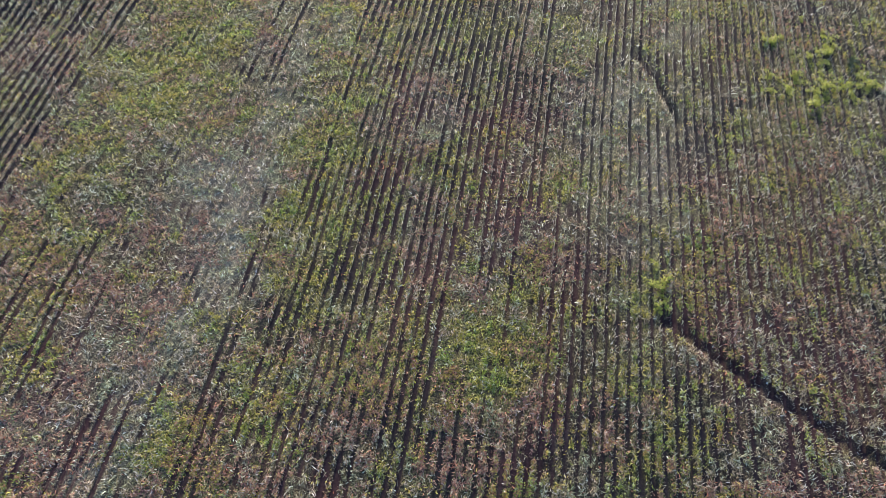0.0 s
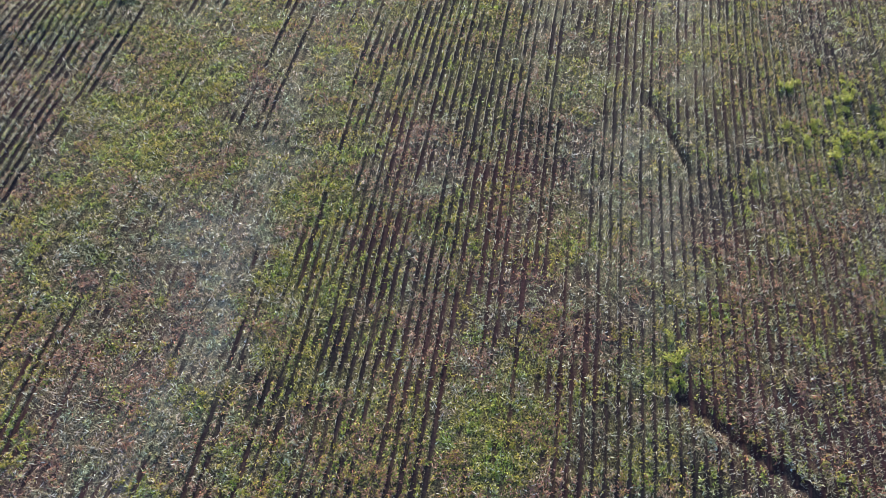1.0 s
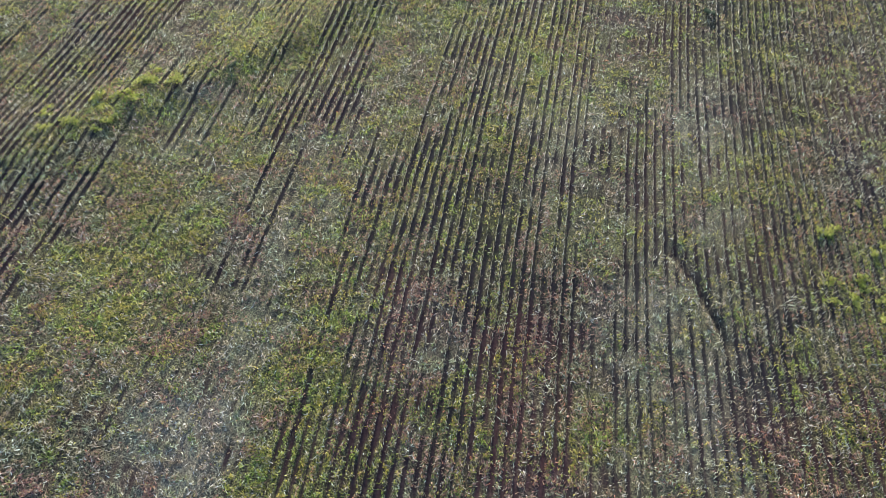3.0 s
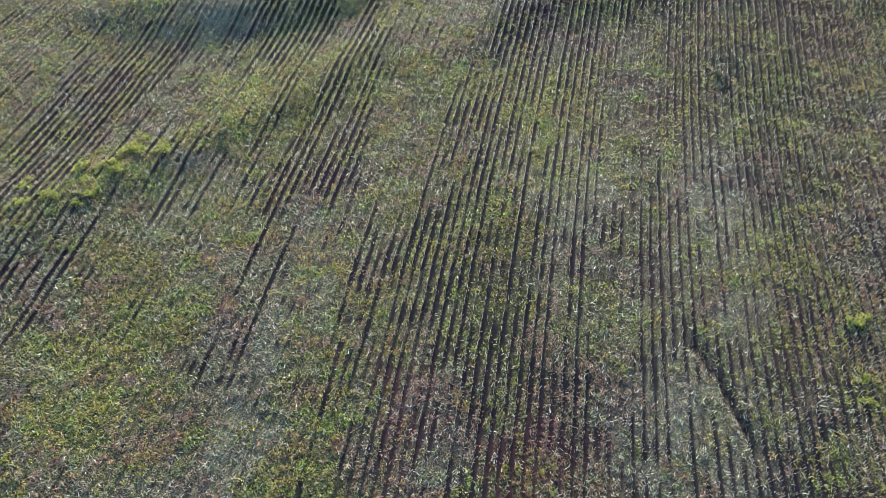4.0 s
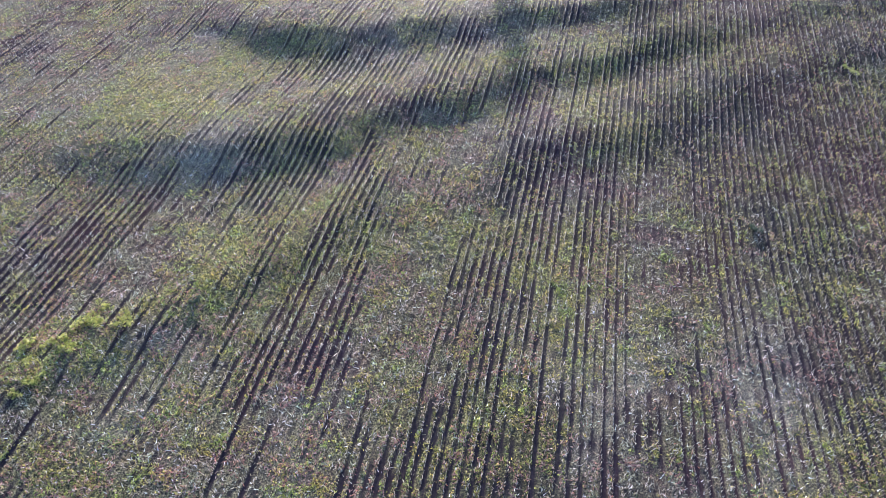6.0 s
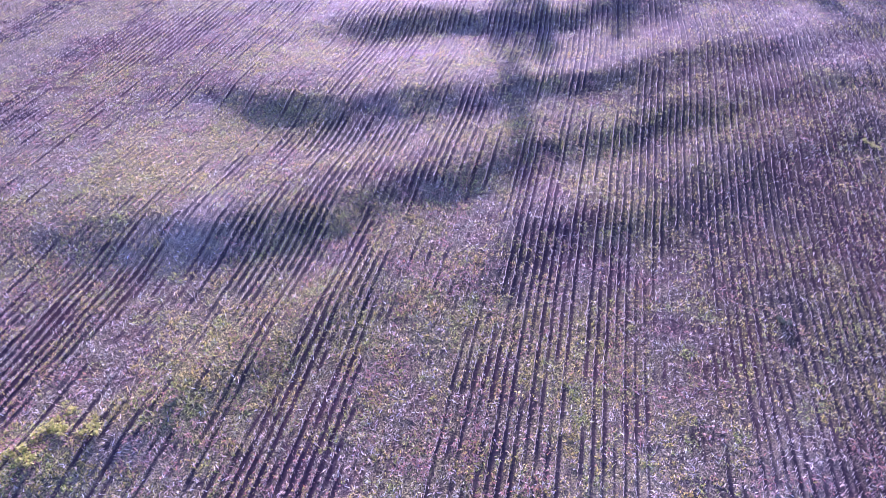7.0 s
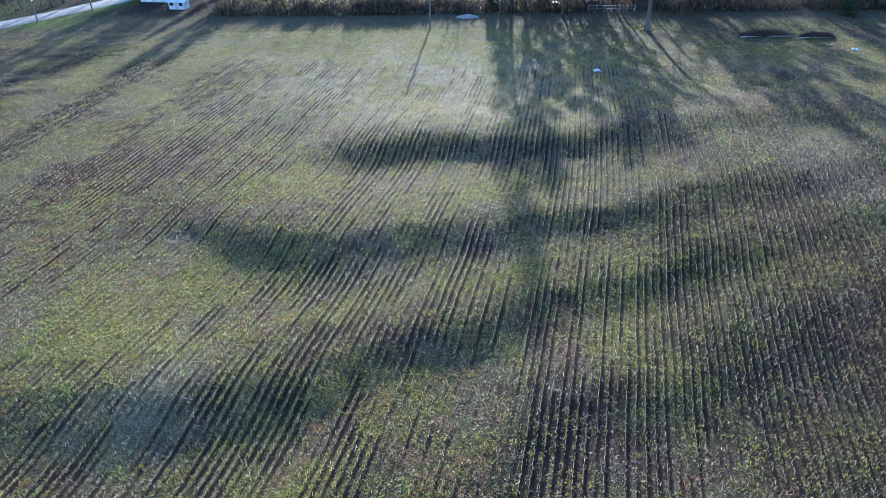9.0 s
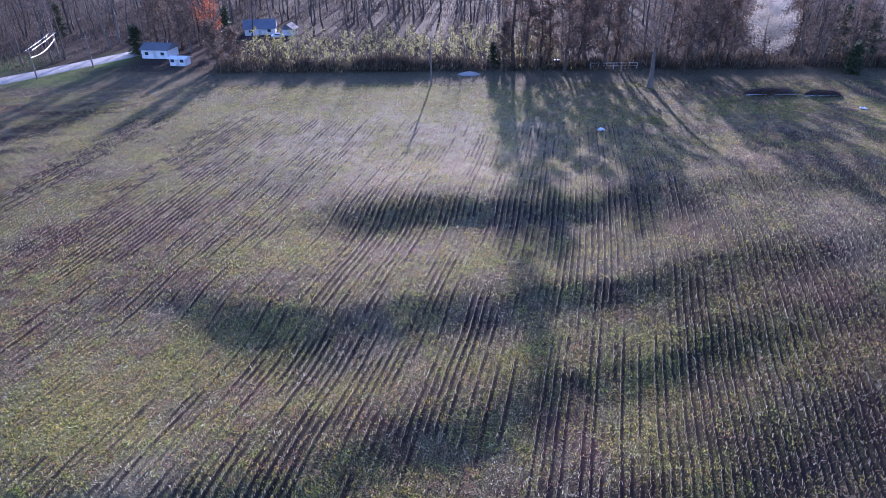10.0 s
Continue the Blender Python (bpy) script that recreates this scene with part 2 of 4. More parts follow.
def waves(x, y, size):
    """Smooth noise, about -1 to 1, with hills of the given size."""
    a, b = np.asarray(x, np.float32) / size + 500.3, np.asarray(y, np.float32) / size + 500.7
    i, j = a.astype(np.int32), b.astype(np.int32)
    a, b = a - i, b - j
    a, b = a * a * (3 - 2 * a), b * b * (3 - 2 * b)
    i, j, i2, j2 = i & 255, j & 255, (i + 1) & 255, (j + 1) & 255
    low = TILE[i, j] * (1 - a) + TILE[i2, j] * a
    high = TILE[i, j2] * (1 - a) + TILE[i2, j2] * a
    return 1.3 * (low * (1 - b) + high * b)


def patches(x, y, some, edge=1.0):
    """How far a place lies in one of the patches, 0 to 1."""
    x = x + 1.0 * waves(x, y, 3.0)
    y = y + 1.8 * waves(y + 40, x, 4.0)
    most = np.zeros_like(x)
    for px, py, w, l in some:
        near = np.flatnonzero(np.abs(y - py) < 2.5 * max(w, l))
        u, v = tilted(x[near] - px, y[near] - py)
        most[near] = np.maximum(most[near], np.exp(-((u / w) ** 2 + (v / l) ** 2) ** edge * 0.7))
    return most


# Low broad terraces across the field: crest lines x, y; height; reach on the near and on the far side.
TERRACES = [
    ([(-22, 115.5), (-10, 115.2), (0, 116.2), (8, 115.4), (30, 117), (48, 120)], 1.6, 5.0, 11.0),
    ([(-44, 112), (-33, 107.5), (-26, 99.5), (-18, 95), (-9, 93), (-1, 94.3), (7, 95.8), (18, 97.6), (24, 98.5), (32, 101), (50, 106)], 1.4, 4.0, 12.0),
    ([(-46, 77), (-34, 75.2), (-25, 74.8), (-19, 75), (-8, 77.4), (-1.4, 81), (6, 84), (11.5, 85.7), (17, 88), (25, 90.5), (36, 93), (60, 97)], 1.0, 3.6, 10.0),
    ([(-12, 58.5), (-2, 64), (2.6, 68.8), (7, 72.4), (11.5, 74.2), (18, 76), (30, 82), (50, 88)], 0.65, 3.8, 7.0),
    ([(-40, 44.5), (-28, 48.5), (-22, 53.6), (-15, 58), (-7, 66), (0, 75)], 0.4, 3.4, 5.0),
]
# Bands along them, thinned of litter to paint in slope shade: upper edge x, y, width there; strength.
SHADE_BANDS = [
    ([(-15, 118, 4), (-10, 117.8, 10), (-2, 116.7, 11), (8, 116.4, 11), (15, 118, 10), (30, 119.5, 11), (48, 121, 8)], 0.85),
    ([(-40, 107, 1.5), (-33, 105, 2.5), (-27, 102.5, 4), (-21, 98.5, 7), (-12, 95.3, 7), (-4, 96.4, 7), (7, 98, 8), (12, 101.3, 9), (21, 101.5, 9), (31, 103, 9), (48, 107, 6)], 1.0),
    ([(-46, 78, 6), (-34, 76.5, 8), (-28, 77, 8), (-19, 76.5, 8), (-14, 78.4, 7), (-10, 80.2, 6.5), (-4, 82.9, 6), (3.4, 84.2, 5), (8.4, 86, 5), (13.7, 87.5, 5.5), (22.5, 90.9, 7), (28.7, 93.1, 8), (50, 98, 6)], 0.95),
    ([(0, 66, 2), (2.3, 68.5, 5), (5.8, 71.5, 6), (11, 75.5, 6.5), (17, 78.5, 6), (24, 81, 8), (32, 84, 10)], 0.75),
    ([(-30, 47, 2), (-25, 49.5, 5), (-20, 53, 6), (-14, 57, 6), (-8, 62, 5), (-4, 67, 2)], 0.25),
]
# Spots of thinned litter; the four on the right paint in shade.
THIN_SPOTS = [(27.0, 104.0, 9.0, 13.0), (30.0, 74.0, 7.0, 14.0), (20.0, 78.0, 4.0, 8.0), (36.0, 92.0, 5.0, 10.0), (3.5, 41.5, 2.2, 4.5), (-6.0, 21.0, 1.6, 5.0)]
HAZY_STRAW = [(-7.0, 146.0, 26.0, 20.0)]         # short straw on the headland, made paler to paint in the far glare
SHADED_RED = [(36.0, 80.0, 12.0, 32.0), (24.0, 70.0, 7.0, 16.0), (31.0, 98.0, 9.0, 12.0), (46.0, 110.0, 12.0, 22.0)]      # red-brown soil, its litter thinned to paint in shade on the right
FADES = [(-13, 60), (-23, 60), (-33, 60), (4, 60), (-45, -2)]     # where each terrace begins and ends, in x


def smooth(a, b, x):
    s = np.clip((x - a) / (b - a), 0, 1)
    return s * s * (3 - 2 * s)


GULLIES = [([(12.6, 15.0), (13.7, 14.0), (15.6, 12.0), (18.4, 9.7), (20.3, 8.1), (24.0, 5.6)], 0.3, 0.36),
           ([(14.6, 37.0), (15.1, 36.0), (15.8, 34.2), (16.3, 31.4), (16.4, 30.0)], 0.26, 0.32)]


def to_line(x, y, line):
    """The distance from a line of points."""
    least = np.full(np.shape(x), 1e9)
    for (ax, ay), (bx, by) in zip(line, line[1:]):
        dx, dy = bx - ax, by - ay
        s = np.clip(((x - ax) * dx + (y - ay) * dy) / (dx * dx + dy * dy), 0, 1)
        least = np.minimum(least, np.hypot(x - ax - s * dx, y - ay - s * dy))
    return least


def land(x, y):
    """The height of the ground, without furrows."""
    z = 0.10 * waves(x, y, 9.0) * smooth(185, 165, y) * smooth(-90, -60, x) * smooth(90, 60, x)
    for (line, high, near, far), (x0, x1) in zip(TERRACES, FADES):
        lx, ly = zip(*line)
        d = y + 0.8 * waves(x, y, 6.0) + 0.35 * waves(x + 40, y, 2.2) - np.interp(x, lx, ly)
        part = smooth(x0 - 8, x0 + 8, x) * smooth(x1 + 4, x1 - 6, x) * (1 - 0.4 * smooth(18, 34, x))
        z = z + part * high * np.where(d < 0, np.exp(-(d / near) ** 2), np.exp(-(d / far) ** 2))
    z = z + 2.2 * smooth(15, 34, x) * smooth(54, 102, y) * smooth(168, 114, y)      # a broad swell along the right
    for line, deep, wide in GULLIES:
        z = z - deep * np.exp(-(to_line(x + 0.15 * waves(x, y, 1.2), y, line) / wide) ** 4)
    return z


def shade_thinned(x, y):
    """How far the litter is thinned, mostly to paint in shade, 0 to 1."""
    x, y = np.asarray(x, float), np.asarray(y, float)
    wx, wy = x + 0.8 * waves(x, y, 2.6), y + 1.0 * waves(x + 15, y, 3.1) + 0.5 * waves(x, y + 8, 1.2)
    most = np.maximum(0.6 * patches(x, y, THIN_SPOTS), 0.5 * patches(x, y, SHADED_RED))
    # less litter and darker soil deepen the shade below each crest
    for line, strength in SHADE_BANDS:
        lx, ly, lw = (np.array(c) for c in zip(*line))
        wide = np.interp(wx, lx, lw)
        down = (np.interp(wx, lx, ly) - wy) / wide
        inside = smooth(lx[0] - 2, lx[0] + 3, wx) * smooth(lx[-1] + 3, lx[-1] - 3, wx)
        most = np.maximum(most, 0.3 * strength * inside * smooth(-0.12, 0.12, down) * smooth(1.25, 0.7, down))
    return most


def bareness(x, y):
    """How open the soil lies between the rows; it changes from row to row."""
    u, v = to_rows(x, y)
    row = np.round(u / ROW_GAP)
    b = 0.46 + 0.25 * waves(x, y, 6.0) + 0.12 * waves(x + 90, y, 2.2) + 0.42 * waves(row * 37.0, v, 13.0) + 0.2 * waves(row * 53.0, v, 3.0)
    b = b + 0.5 * patches(x, y, BARE) - 0.75 * patches(x, y, COVERED) * (1 - 0.6 * smooth(80, 105, y)) - 0.2 * patches(x, y, GREEN) + 0.42 * smooth(5, 13, x) * smooth(50, 36, y) - 0.14 * smooth(56, 72, y) * smooth(110, 96, y) * smooth(14, 2, x) + 0.3 * smooth(-20, -34, x) * smooth(96, 110, y)
    return smooth(0.18, 0.86, b) * smooth(152, 143, y + 0.15 * x)


def surface(x, y):
    """The height of the ground with its furrows."""
    u, v = to_rows(x, y)
    inside = smooth(FIELD_END + 2, FIELD_END - 2, y)
    ridge = np.cos(2 * np.pi * (u + 0.02 * np.sin(v * 0.9)) / ROW_GAP)
    return land(x, y) + inside * ridge * (0.01 + 0.035 * bareness(x, y)) + 0.015 * waves(x, y, 0.9) * inside


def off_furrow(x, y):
    """1 over most of the ground, little in the open soil strip that also paints each row's shade."""
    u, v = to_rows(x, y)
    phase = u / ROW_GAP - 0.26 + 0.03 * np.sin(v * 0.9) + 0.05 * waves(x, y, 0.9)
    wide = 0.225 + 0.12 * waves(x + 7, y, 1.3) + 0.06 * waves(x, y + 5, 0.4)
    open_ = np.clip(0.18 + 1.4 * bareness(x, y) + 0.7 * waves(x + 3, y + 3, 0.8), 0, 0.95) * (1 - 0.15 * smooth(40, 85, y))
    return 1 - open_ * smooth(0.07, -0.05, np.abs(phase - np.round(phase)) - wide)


def gullied(x, y):
    """1 down in a gully, 0 away from it."""
    return np.maximum.reduce([np.exp(-(to_line(x, y, line) / wide) ** 2) for line, _, wide in GULLIES])


def clumps(x, y):
    """Litter lies in handfuls with open soil between them."""
    lie = 0.14 + 0.86 * smooth(-0.45, 0.45, 0.8 * waves(x, y + 31, 0.28) + 0.55 * waves(x + 13, y, 0.65))
    return lie * (1 - 0.9 * gullied(x, y))


CREST = [(-31, 47.5), (-25, 51.3), (-22, 54.4), (-15, 59), (-10, 63.5), (-6, 68)]      # weeds along the low terrace
CREST_BACK = [(-40, 77.5), (-24, 77.8), (-15, 79.5), (-4, 83.8), (8, 87)]


def crest(x, y):
    a, b = to_line(x + 0.6 * waves(x, y, 2.0), y, CREST), to_line(x, y + 0.8 * waves(x, y, 2.0), CREST_BACK)
    return np.exp(-(a / 1.2) ** 2) + 0.5 * np.exp(-(b / 1.5) ** 2)


# ---- builders ----
def mesh_of(name, verts, faces, smooth_=False):
    """A mesh from arrays of corners and of faces that all have as many corners."""
    verts, faces = np.asarray(verts, np.float32), np.asarray(faces, np.int32)
    me = bpy.data.meshes.new(name)
    n, k = faces.shape
    me.vertices.add(len(verts))
    me.vertices.foreach_set("co", verts.ravel())
    me.loops.add(n * k)
    me.loops.foreach_set("vertex_index", faces.ravel())
    me.polygons.add(n)
    me.polygons.foreach_set("loop_start", np.arange(0, n * k, k, dtype=np.int32))
    if smooth_:
        me.polygons.foreach_set("use_smooth", np.ones(n, bool))
    me.update()
    return me


def made(name, me, material, parent=None, label=""):
    ob = new(name, me)
    if material and not me.materials:
        me.materials.append(material)
    if parent:
        ob.parent = parent
    if label:
        ob["label"] = label
    return ob


def part(name, bm, material, parent, label=""):
    """One mesh object out of a bmesh, under a thing or a part."""
    me = bpy.data.meshes.new(name)
    bm.to_mesh(me)
    bm.free()
    return made(name, me, material, parent, label)


def box(x, y, z, sx, sy, sz, bevel=0.02):
    """A bevelled block: middle of its base, and its sizes."""
    bm = bmesh.new()
    bmesh.ops.create_cube(bm, size=1, matrix=Matrix.Translation((x, y, z + sz / 2)) @ Matrix.Diagonal((sx, sy, sz, 1)))
    if bevel:
        bmesh.ops.bevel(bm, geom=bm.edges, offset=bevel, segments=1, affect="EDGES")
    return bm


def tube(points, radii, sides=6):
    """A tapered tube along points, as arrays of corners and quads."""
    points = np.asarray(points, float)
    n = len(points)
    way = np.gradient(points, axis=0)
    way /= np.linalg.norm(way, axis=1, keepdims=True) + 1e-9
    aside = np.cross(way, np.where(np.abs(way[:, :1]) > 0.8, [[0, 1, 0]], [[1, 0, 0]]))
    aside /= np.linalg.norm(aside, axis=1, keepdims=True) + 1e-9
    other = np.cross(way, aside)
    ang = np.linspace(0, 2 * np.pi, sides, endpoint=False)
    ring = np.cos(ang)[None, :, None] * aside[:, None] + np.sin(ang)[None, :, None] * other[:, None]
    verts = points[:, None] + ring * np.asarray(radii, float)[:, None, None]
    i, j = np.meshgrid(np.arange(n - 1), np.arange(sides), indexing="ij")
    j2 = (j + 1) % sides
    faces = np.stack([i * sides + j, i * sides + j2, (i + 1) * sides + j2, (i + 1) * sides + j], -1).reshape(-1, 4)
    return verts.reshape(-1, 3), faces


def blades(rng, centre, length, width, tilt, heading=None):
    """Loose flat pieces as quads: middle points, sizes, and the steepness of each."""
    n = len(centre)
    turn = rng.uniform(0, 2 * np.pi, n) if heading is None else heading
    way = np.stack([np.cos(turn) * np.cos(tilt), np.sin(turn) * np.cos(tilt), np.sin(tilt)], 1)
    lean = rng.normal(0, 0.5, n)
    level = np.stack([-np.sin(turn), np.cos(turn), np.zeros(n)], 1)
    up = np.cross(way, level)
    side = level * np.cos(lean)[:, None] + up * np.sin(lean)[:, None]
    a, b = way * (length / 2)[:, None], side * (width / 2)[:, None]
    verts = np.stack([centre - a - b * 0.6, centre - a * 0.1 - b, centre + a, centre - a * 0.1 + b], 1).reshape(-1, 3)
    return verts, np.arange(n * 4).reshape(-1, 4)


# ---- the ground, one sheet to the horizon ----
def spaced(stops):
    """Coordinates that run through the stops (from, step), the last one the end."""
    out = []
    for (a, step), (b, _) in zip(stops, stops[1:]):
        out += list(np.linspace(a, b, max(1, round((b - a) / step)), endpoint=False))
    return np.array(out + [stops[-1][0]])


def build_ground():
    us = spaced([(-1800, 300), (-300, 40), (-140, 4), (-85, 0.6), (-62, 0.16), (36, 0.16), (36.2, 0.6), (60, 4), (140, 40), (300, 300), (1800, 0)])
    vs = spaced([(-1500, 300), (-200, 30), (-20, 2), (2, 0.75), (120, 1.0), (185, 3), (300, 20), (500, 250), (1800, 0)])
    u, v = (g.ravel() for g in np.meshgrid(us, vs, indexing="ij"))
    x, y = from_rows(u, v)
    z = surface(x, y)
    nu, nv = len(us), len(vs)
    i, j = (g.ravel() for g in np.meshgrid(np.arange(nu - 1), np.arange(nv - 1), indexing="ij"))
    me = mesh_of("ground", np.stack([x, y, z], 1), np.stack([i * nv + j, (i + 1) * nv + j, (i + 1) * nv + j + 1, i * nv + j + 1], 1), True)
    # bare dark soil beside the rows, its colour also standing for stalk shade
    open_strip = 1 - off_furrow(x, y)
    bare, dimmed = bareness(x, y), shade_thinned(x, y)
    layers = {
        "cover": np.clip(0.95 - 0.35 * bare - open_strip - 1.1 * dimmed, 0, 1) * (0.66 + 0.34 * np.maximum(smooth(28, 62, y), smooth(4, -6, x))),
        "green": (1 - open_strip) * (1 - 0.75 * dimmed) * np.clip(0.8 * patches(x, y, GREEN) + 1.1 * crest(x, y) + 0.35 * waves(x + 30, y + 12, 6.0) + 0.2 * waves(x, y + 50, 2.0) + 0.22 + 0.22 * smooth(25, 60, y), 0, 1),
        # the headland patch and the last term paint distant glare as paler straw
        "pale": (1 - open_strip) * (1 - 0.9 * dimmed) * np.clip(0.55 * patches(x, y, PALE) + 0.85 * patches(x, y, HAZY_STRAW) + 0.12 * waves(x - 70, y, 10.0) + 0.14 * smooth(58, 80, y) * smooth(24, 8, x), 0, 1),
        "red": (1 - 0.85 * dimmed * (1 - patches(x, y, SHADED_RED))) * np.clip(0.9 * patches(x, y, RED) + 0.5 * waves(x, y + 77, 7.0) + 0.3 * waves(x + 9, y, 2.5) + 0.25, 0, 1),
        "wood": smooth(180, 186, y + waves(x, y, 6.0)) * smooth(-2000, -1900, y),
        "lawn": np.clip(1.3 * patches(x, y, LAWN), 0, 1),
        "field": smooth(FIELD_END + 1.5, FIELD_END - 0.5, y + 0.4 * waves(x, y, 3.0)) * smooth(-95, -85, x) * smooth(-40, -20, y),
    }
    dug = 1 - gullied(x, y)
    for key in ("cover", "green", "pale"):
        layers[key] = layers[key] * dug
    for key, values in layers.items():
        me.attributes.new(key, "FLOAT", "POINT").data.foreach_set("value", values.astype(np.float32))
    tagged(made("ground", me, SOIL), "harvested field of brown soil with low terraces and furrows", "ground", kind="structure")


build_ground()


# ---- what lies on the field ----
def sown(rng, n, weight, shade_cut=0.94, far=171.0):
    """n places on the field, thinner with distance, kept where weight(x, y) allows."""
    got = []
    left = n
    while left > 0:
        m = int(left * 3) + 1000
        y = 2 + (far - 2) * rng.uniform(0, 1, m) ** 1.25
        reach = 24 + 0.36 * y
        x = rng.uniform(-1, 1, m) * reach * np.where(rng.uniform(0, 1, m) < 0.12, rng.uniform(1, 1.7, m), 1.0)
        y = np.where(rng.uniform(0, 1, m) < 0.035, 4 - 16 * rng.uniform(0, 1, m) ** 1.6, y)
        for share in (clumps, off_furrow, lambda a, b: 1 - shade_cut * shade_thinned(a, b), weight):
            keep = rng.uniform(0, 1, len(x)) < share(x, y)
            x, y = x[keep], y[keep]
        p = np.stack([x, y], 1)[:left]
        got.append(p)
        left -= len(p)
    return np.concatenate(got)


def slivers(rng, centre, length, width, tilt):
    """Loose leaf and stalk bits, each a pointed sliver."""
    n = len(centre)
    turn = rng.uniform(0, 2 * np.pi, n)
    way = np.stack([np.cos(turn) * np.cos(tilt), np.sin(turn) * np.cos(tilt), np.sin(tilt)], 1)
    lean = rng.normal(0, 0.6, n)
    level = np.stack([-np.sin(turn), np.cos(turn), np.zeros(n)], 1)
    side = level * np.cos(lean)[:, None] + np.cross(way, level) * np.sin(lean)[:, None]
    a, b = way * (length / 2)[:, None], side * (width / 2)[:, None]
    return np.stack([centre - a - b, centre - a + b, centre + a], 1).reshape(-1, 3), np.arange(n * 3).reshape(-1, 3)


def litter(name, seed, n, weight, length, width, steep, material, label, category, shade_cut=0.94):
    rng = np.random.RandomState(seed)
    p = sown(rng, n, weight, shade_cut)
    size = 1.0 - 0.22 * smooth(45, 100, p[:, 1])
    long_, wide = rng.uniform(*length, n) * size, rng.uniform(*width, n) * size
    tilt = np.abs(rng.normal(0, steep, n)).clip(0, 1.3)
    z = surface(p[:, 0], p[:, 1]) + np.sin(tilt) * long_ / 2 + 0.008
    verts, faces = slivers(rng, np.stack([p[:, 0], p[:, 1], z], 1), long_, wide, tilt)
    tagged(made(name, mesh_of(name, verts, faces), material), label, category, kind="stuff")


def verge_grass():
    """Rough grass between the field, the road and the woods."""
    rng = np.random.RandomState(14)
    n = 60000
    x, y = rng.uniform(-110, 100, n), rng.uniform(FIELD_END - 2, 190, n)
    long_ = rng.uniform(0.15, 0.4, n)
    tilt = rng.uniform(0.3, 1.2, n)
    v, f = slivers(rng, np.stack([x, y, surface(x, y) + np.sin(tilt) * long_ / 2], 1), long_, rng.uniform(0.04, 0.09, n), tilt)
    tagged(made("verge_grass", mesh_of("verge_grass", v, f), DRY_GRASS), "rough dry olive grass on the verge past the field", "grass", kind="stuff")


verge_grass()
def weedy(x, y):
    """Share of green weeds, in clumps."""
    g = 0.12 + 0.40 * smooth(30, 70, y) + 0.4 * waves(x + 30, y + 12, 6.0) + 0.75 * waves(x, y + 60, 1.5) + 0.35 * waves(x + 5, y, 0.7)
    return np.clip(g + 0.9 * crest(x, y) + 0.85 * patches(x, y, GREEN) - 0.35 * patches(x, y, PALE), 0.02, 1)


def rusty(x, y):
    """Share of brown leaves, in clumps."""
    r = 0.12 + 0.35 * waves(x + 70, y, 6.0) + 0.75 * waves(x + 20, y, 1.6) + 0.35 * waves(x + 50, y, 0.7)
    return np.clip(r + 0.7 * patches(x, y, RED) - 0.4 * patches(x, y, PALE), 0.02, 1)


litter("husk_litter", 11, 380000, lambda x, y: np.clip(0.78 - 0.4 * weedy(x, y) - 0.35 * rusty(x, y) + 0.15 * patches(x, y, PALE), 0.1, 1),
       (0.13, 0.36), (0.028, 0.058), 0.8, STRAW, "bleached maize husks and stalk bits strewn over the field", "crop litter")
litter("leaf_litter", 12, 300000, rusty, (0.11, 0.30), (0.032, 0.075), 0.5, BROWN_LEAF, "brown and rust dry maize leaves on the soil", "leaf litter")
litter("low_weeds", 13, 550000, weedy, (0.09, 0.22), (0.036, 0.082), 0.75, WEED, "low yellow-green weeds sprouting between the rows", "weeds", 0.8)


def stub_mesh(name, rng, x, y):
    """Cut stalks, each two crossed strips that taper upwards."""
    n = len(x)
    z = surface(x, y)
    high = rng.uniform(0.16, 0.36, n)
    r = rng.uniform(0.009, 0.016, n)
    ang = rng.uniform(0, 3.14, n)
    lean = rng.normal(0, 0.03, (n, 2))
    verts = np.zeros((n, 8, 3))
    for k in range(2):
        dx, dy = np.cos(ang + k * 1.571) * r, np.sin(ang + k * 1.571) * r
        low, top = z - 0.03, z + high * (1 - 0.15 * k)
        verts[:, k * 4] = np.stack([x - dx, y - dy, low], 1)
        verts[:, k * 4 + 1] = np.stack([x + dx, y + dy, low], 1)
        verts[:, k * 4 + 2] = np.stack([x + dx * 0.7 + lean[:, 0], y + dy * 0.7 + lean[:, 1], top], 1)
        verts[:, k * 4 + 3] = np.stack([x - dx * 0.7 + lean[:, 0], y - dy * 0.7 + lean[:, 1], top], 1)
    faces = np.arange(n)[:, None, None] * 8 + np.array([[0, 1, 2, 3], [4, 5, 6, 7]])[None]
    return mesh_of(name, verts.reshape(-1, 3), faces.reshape(-1, 4))


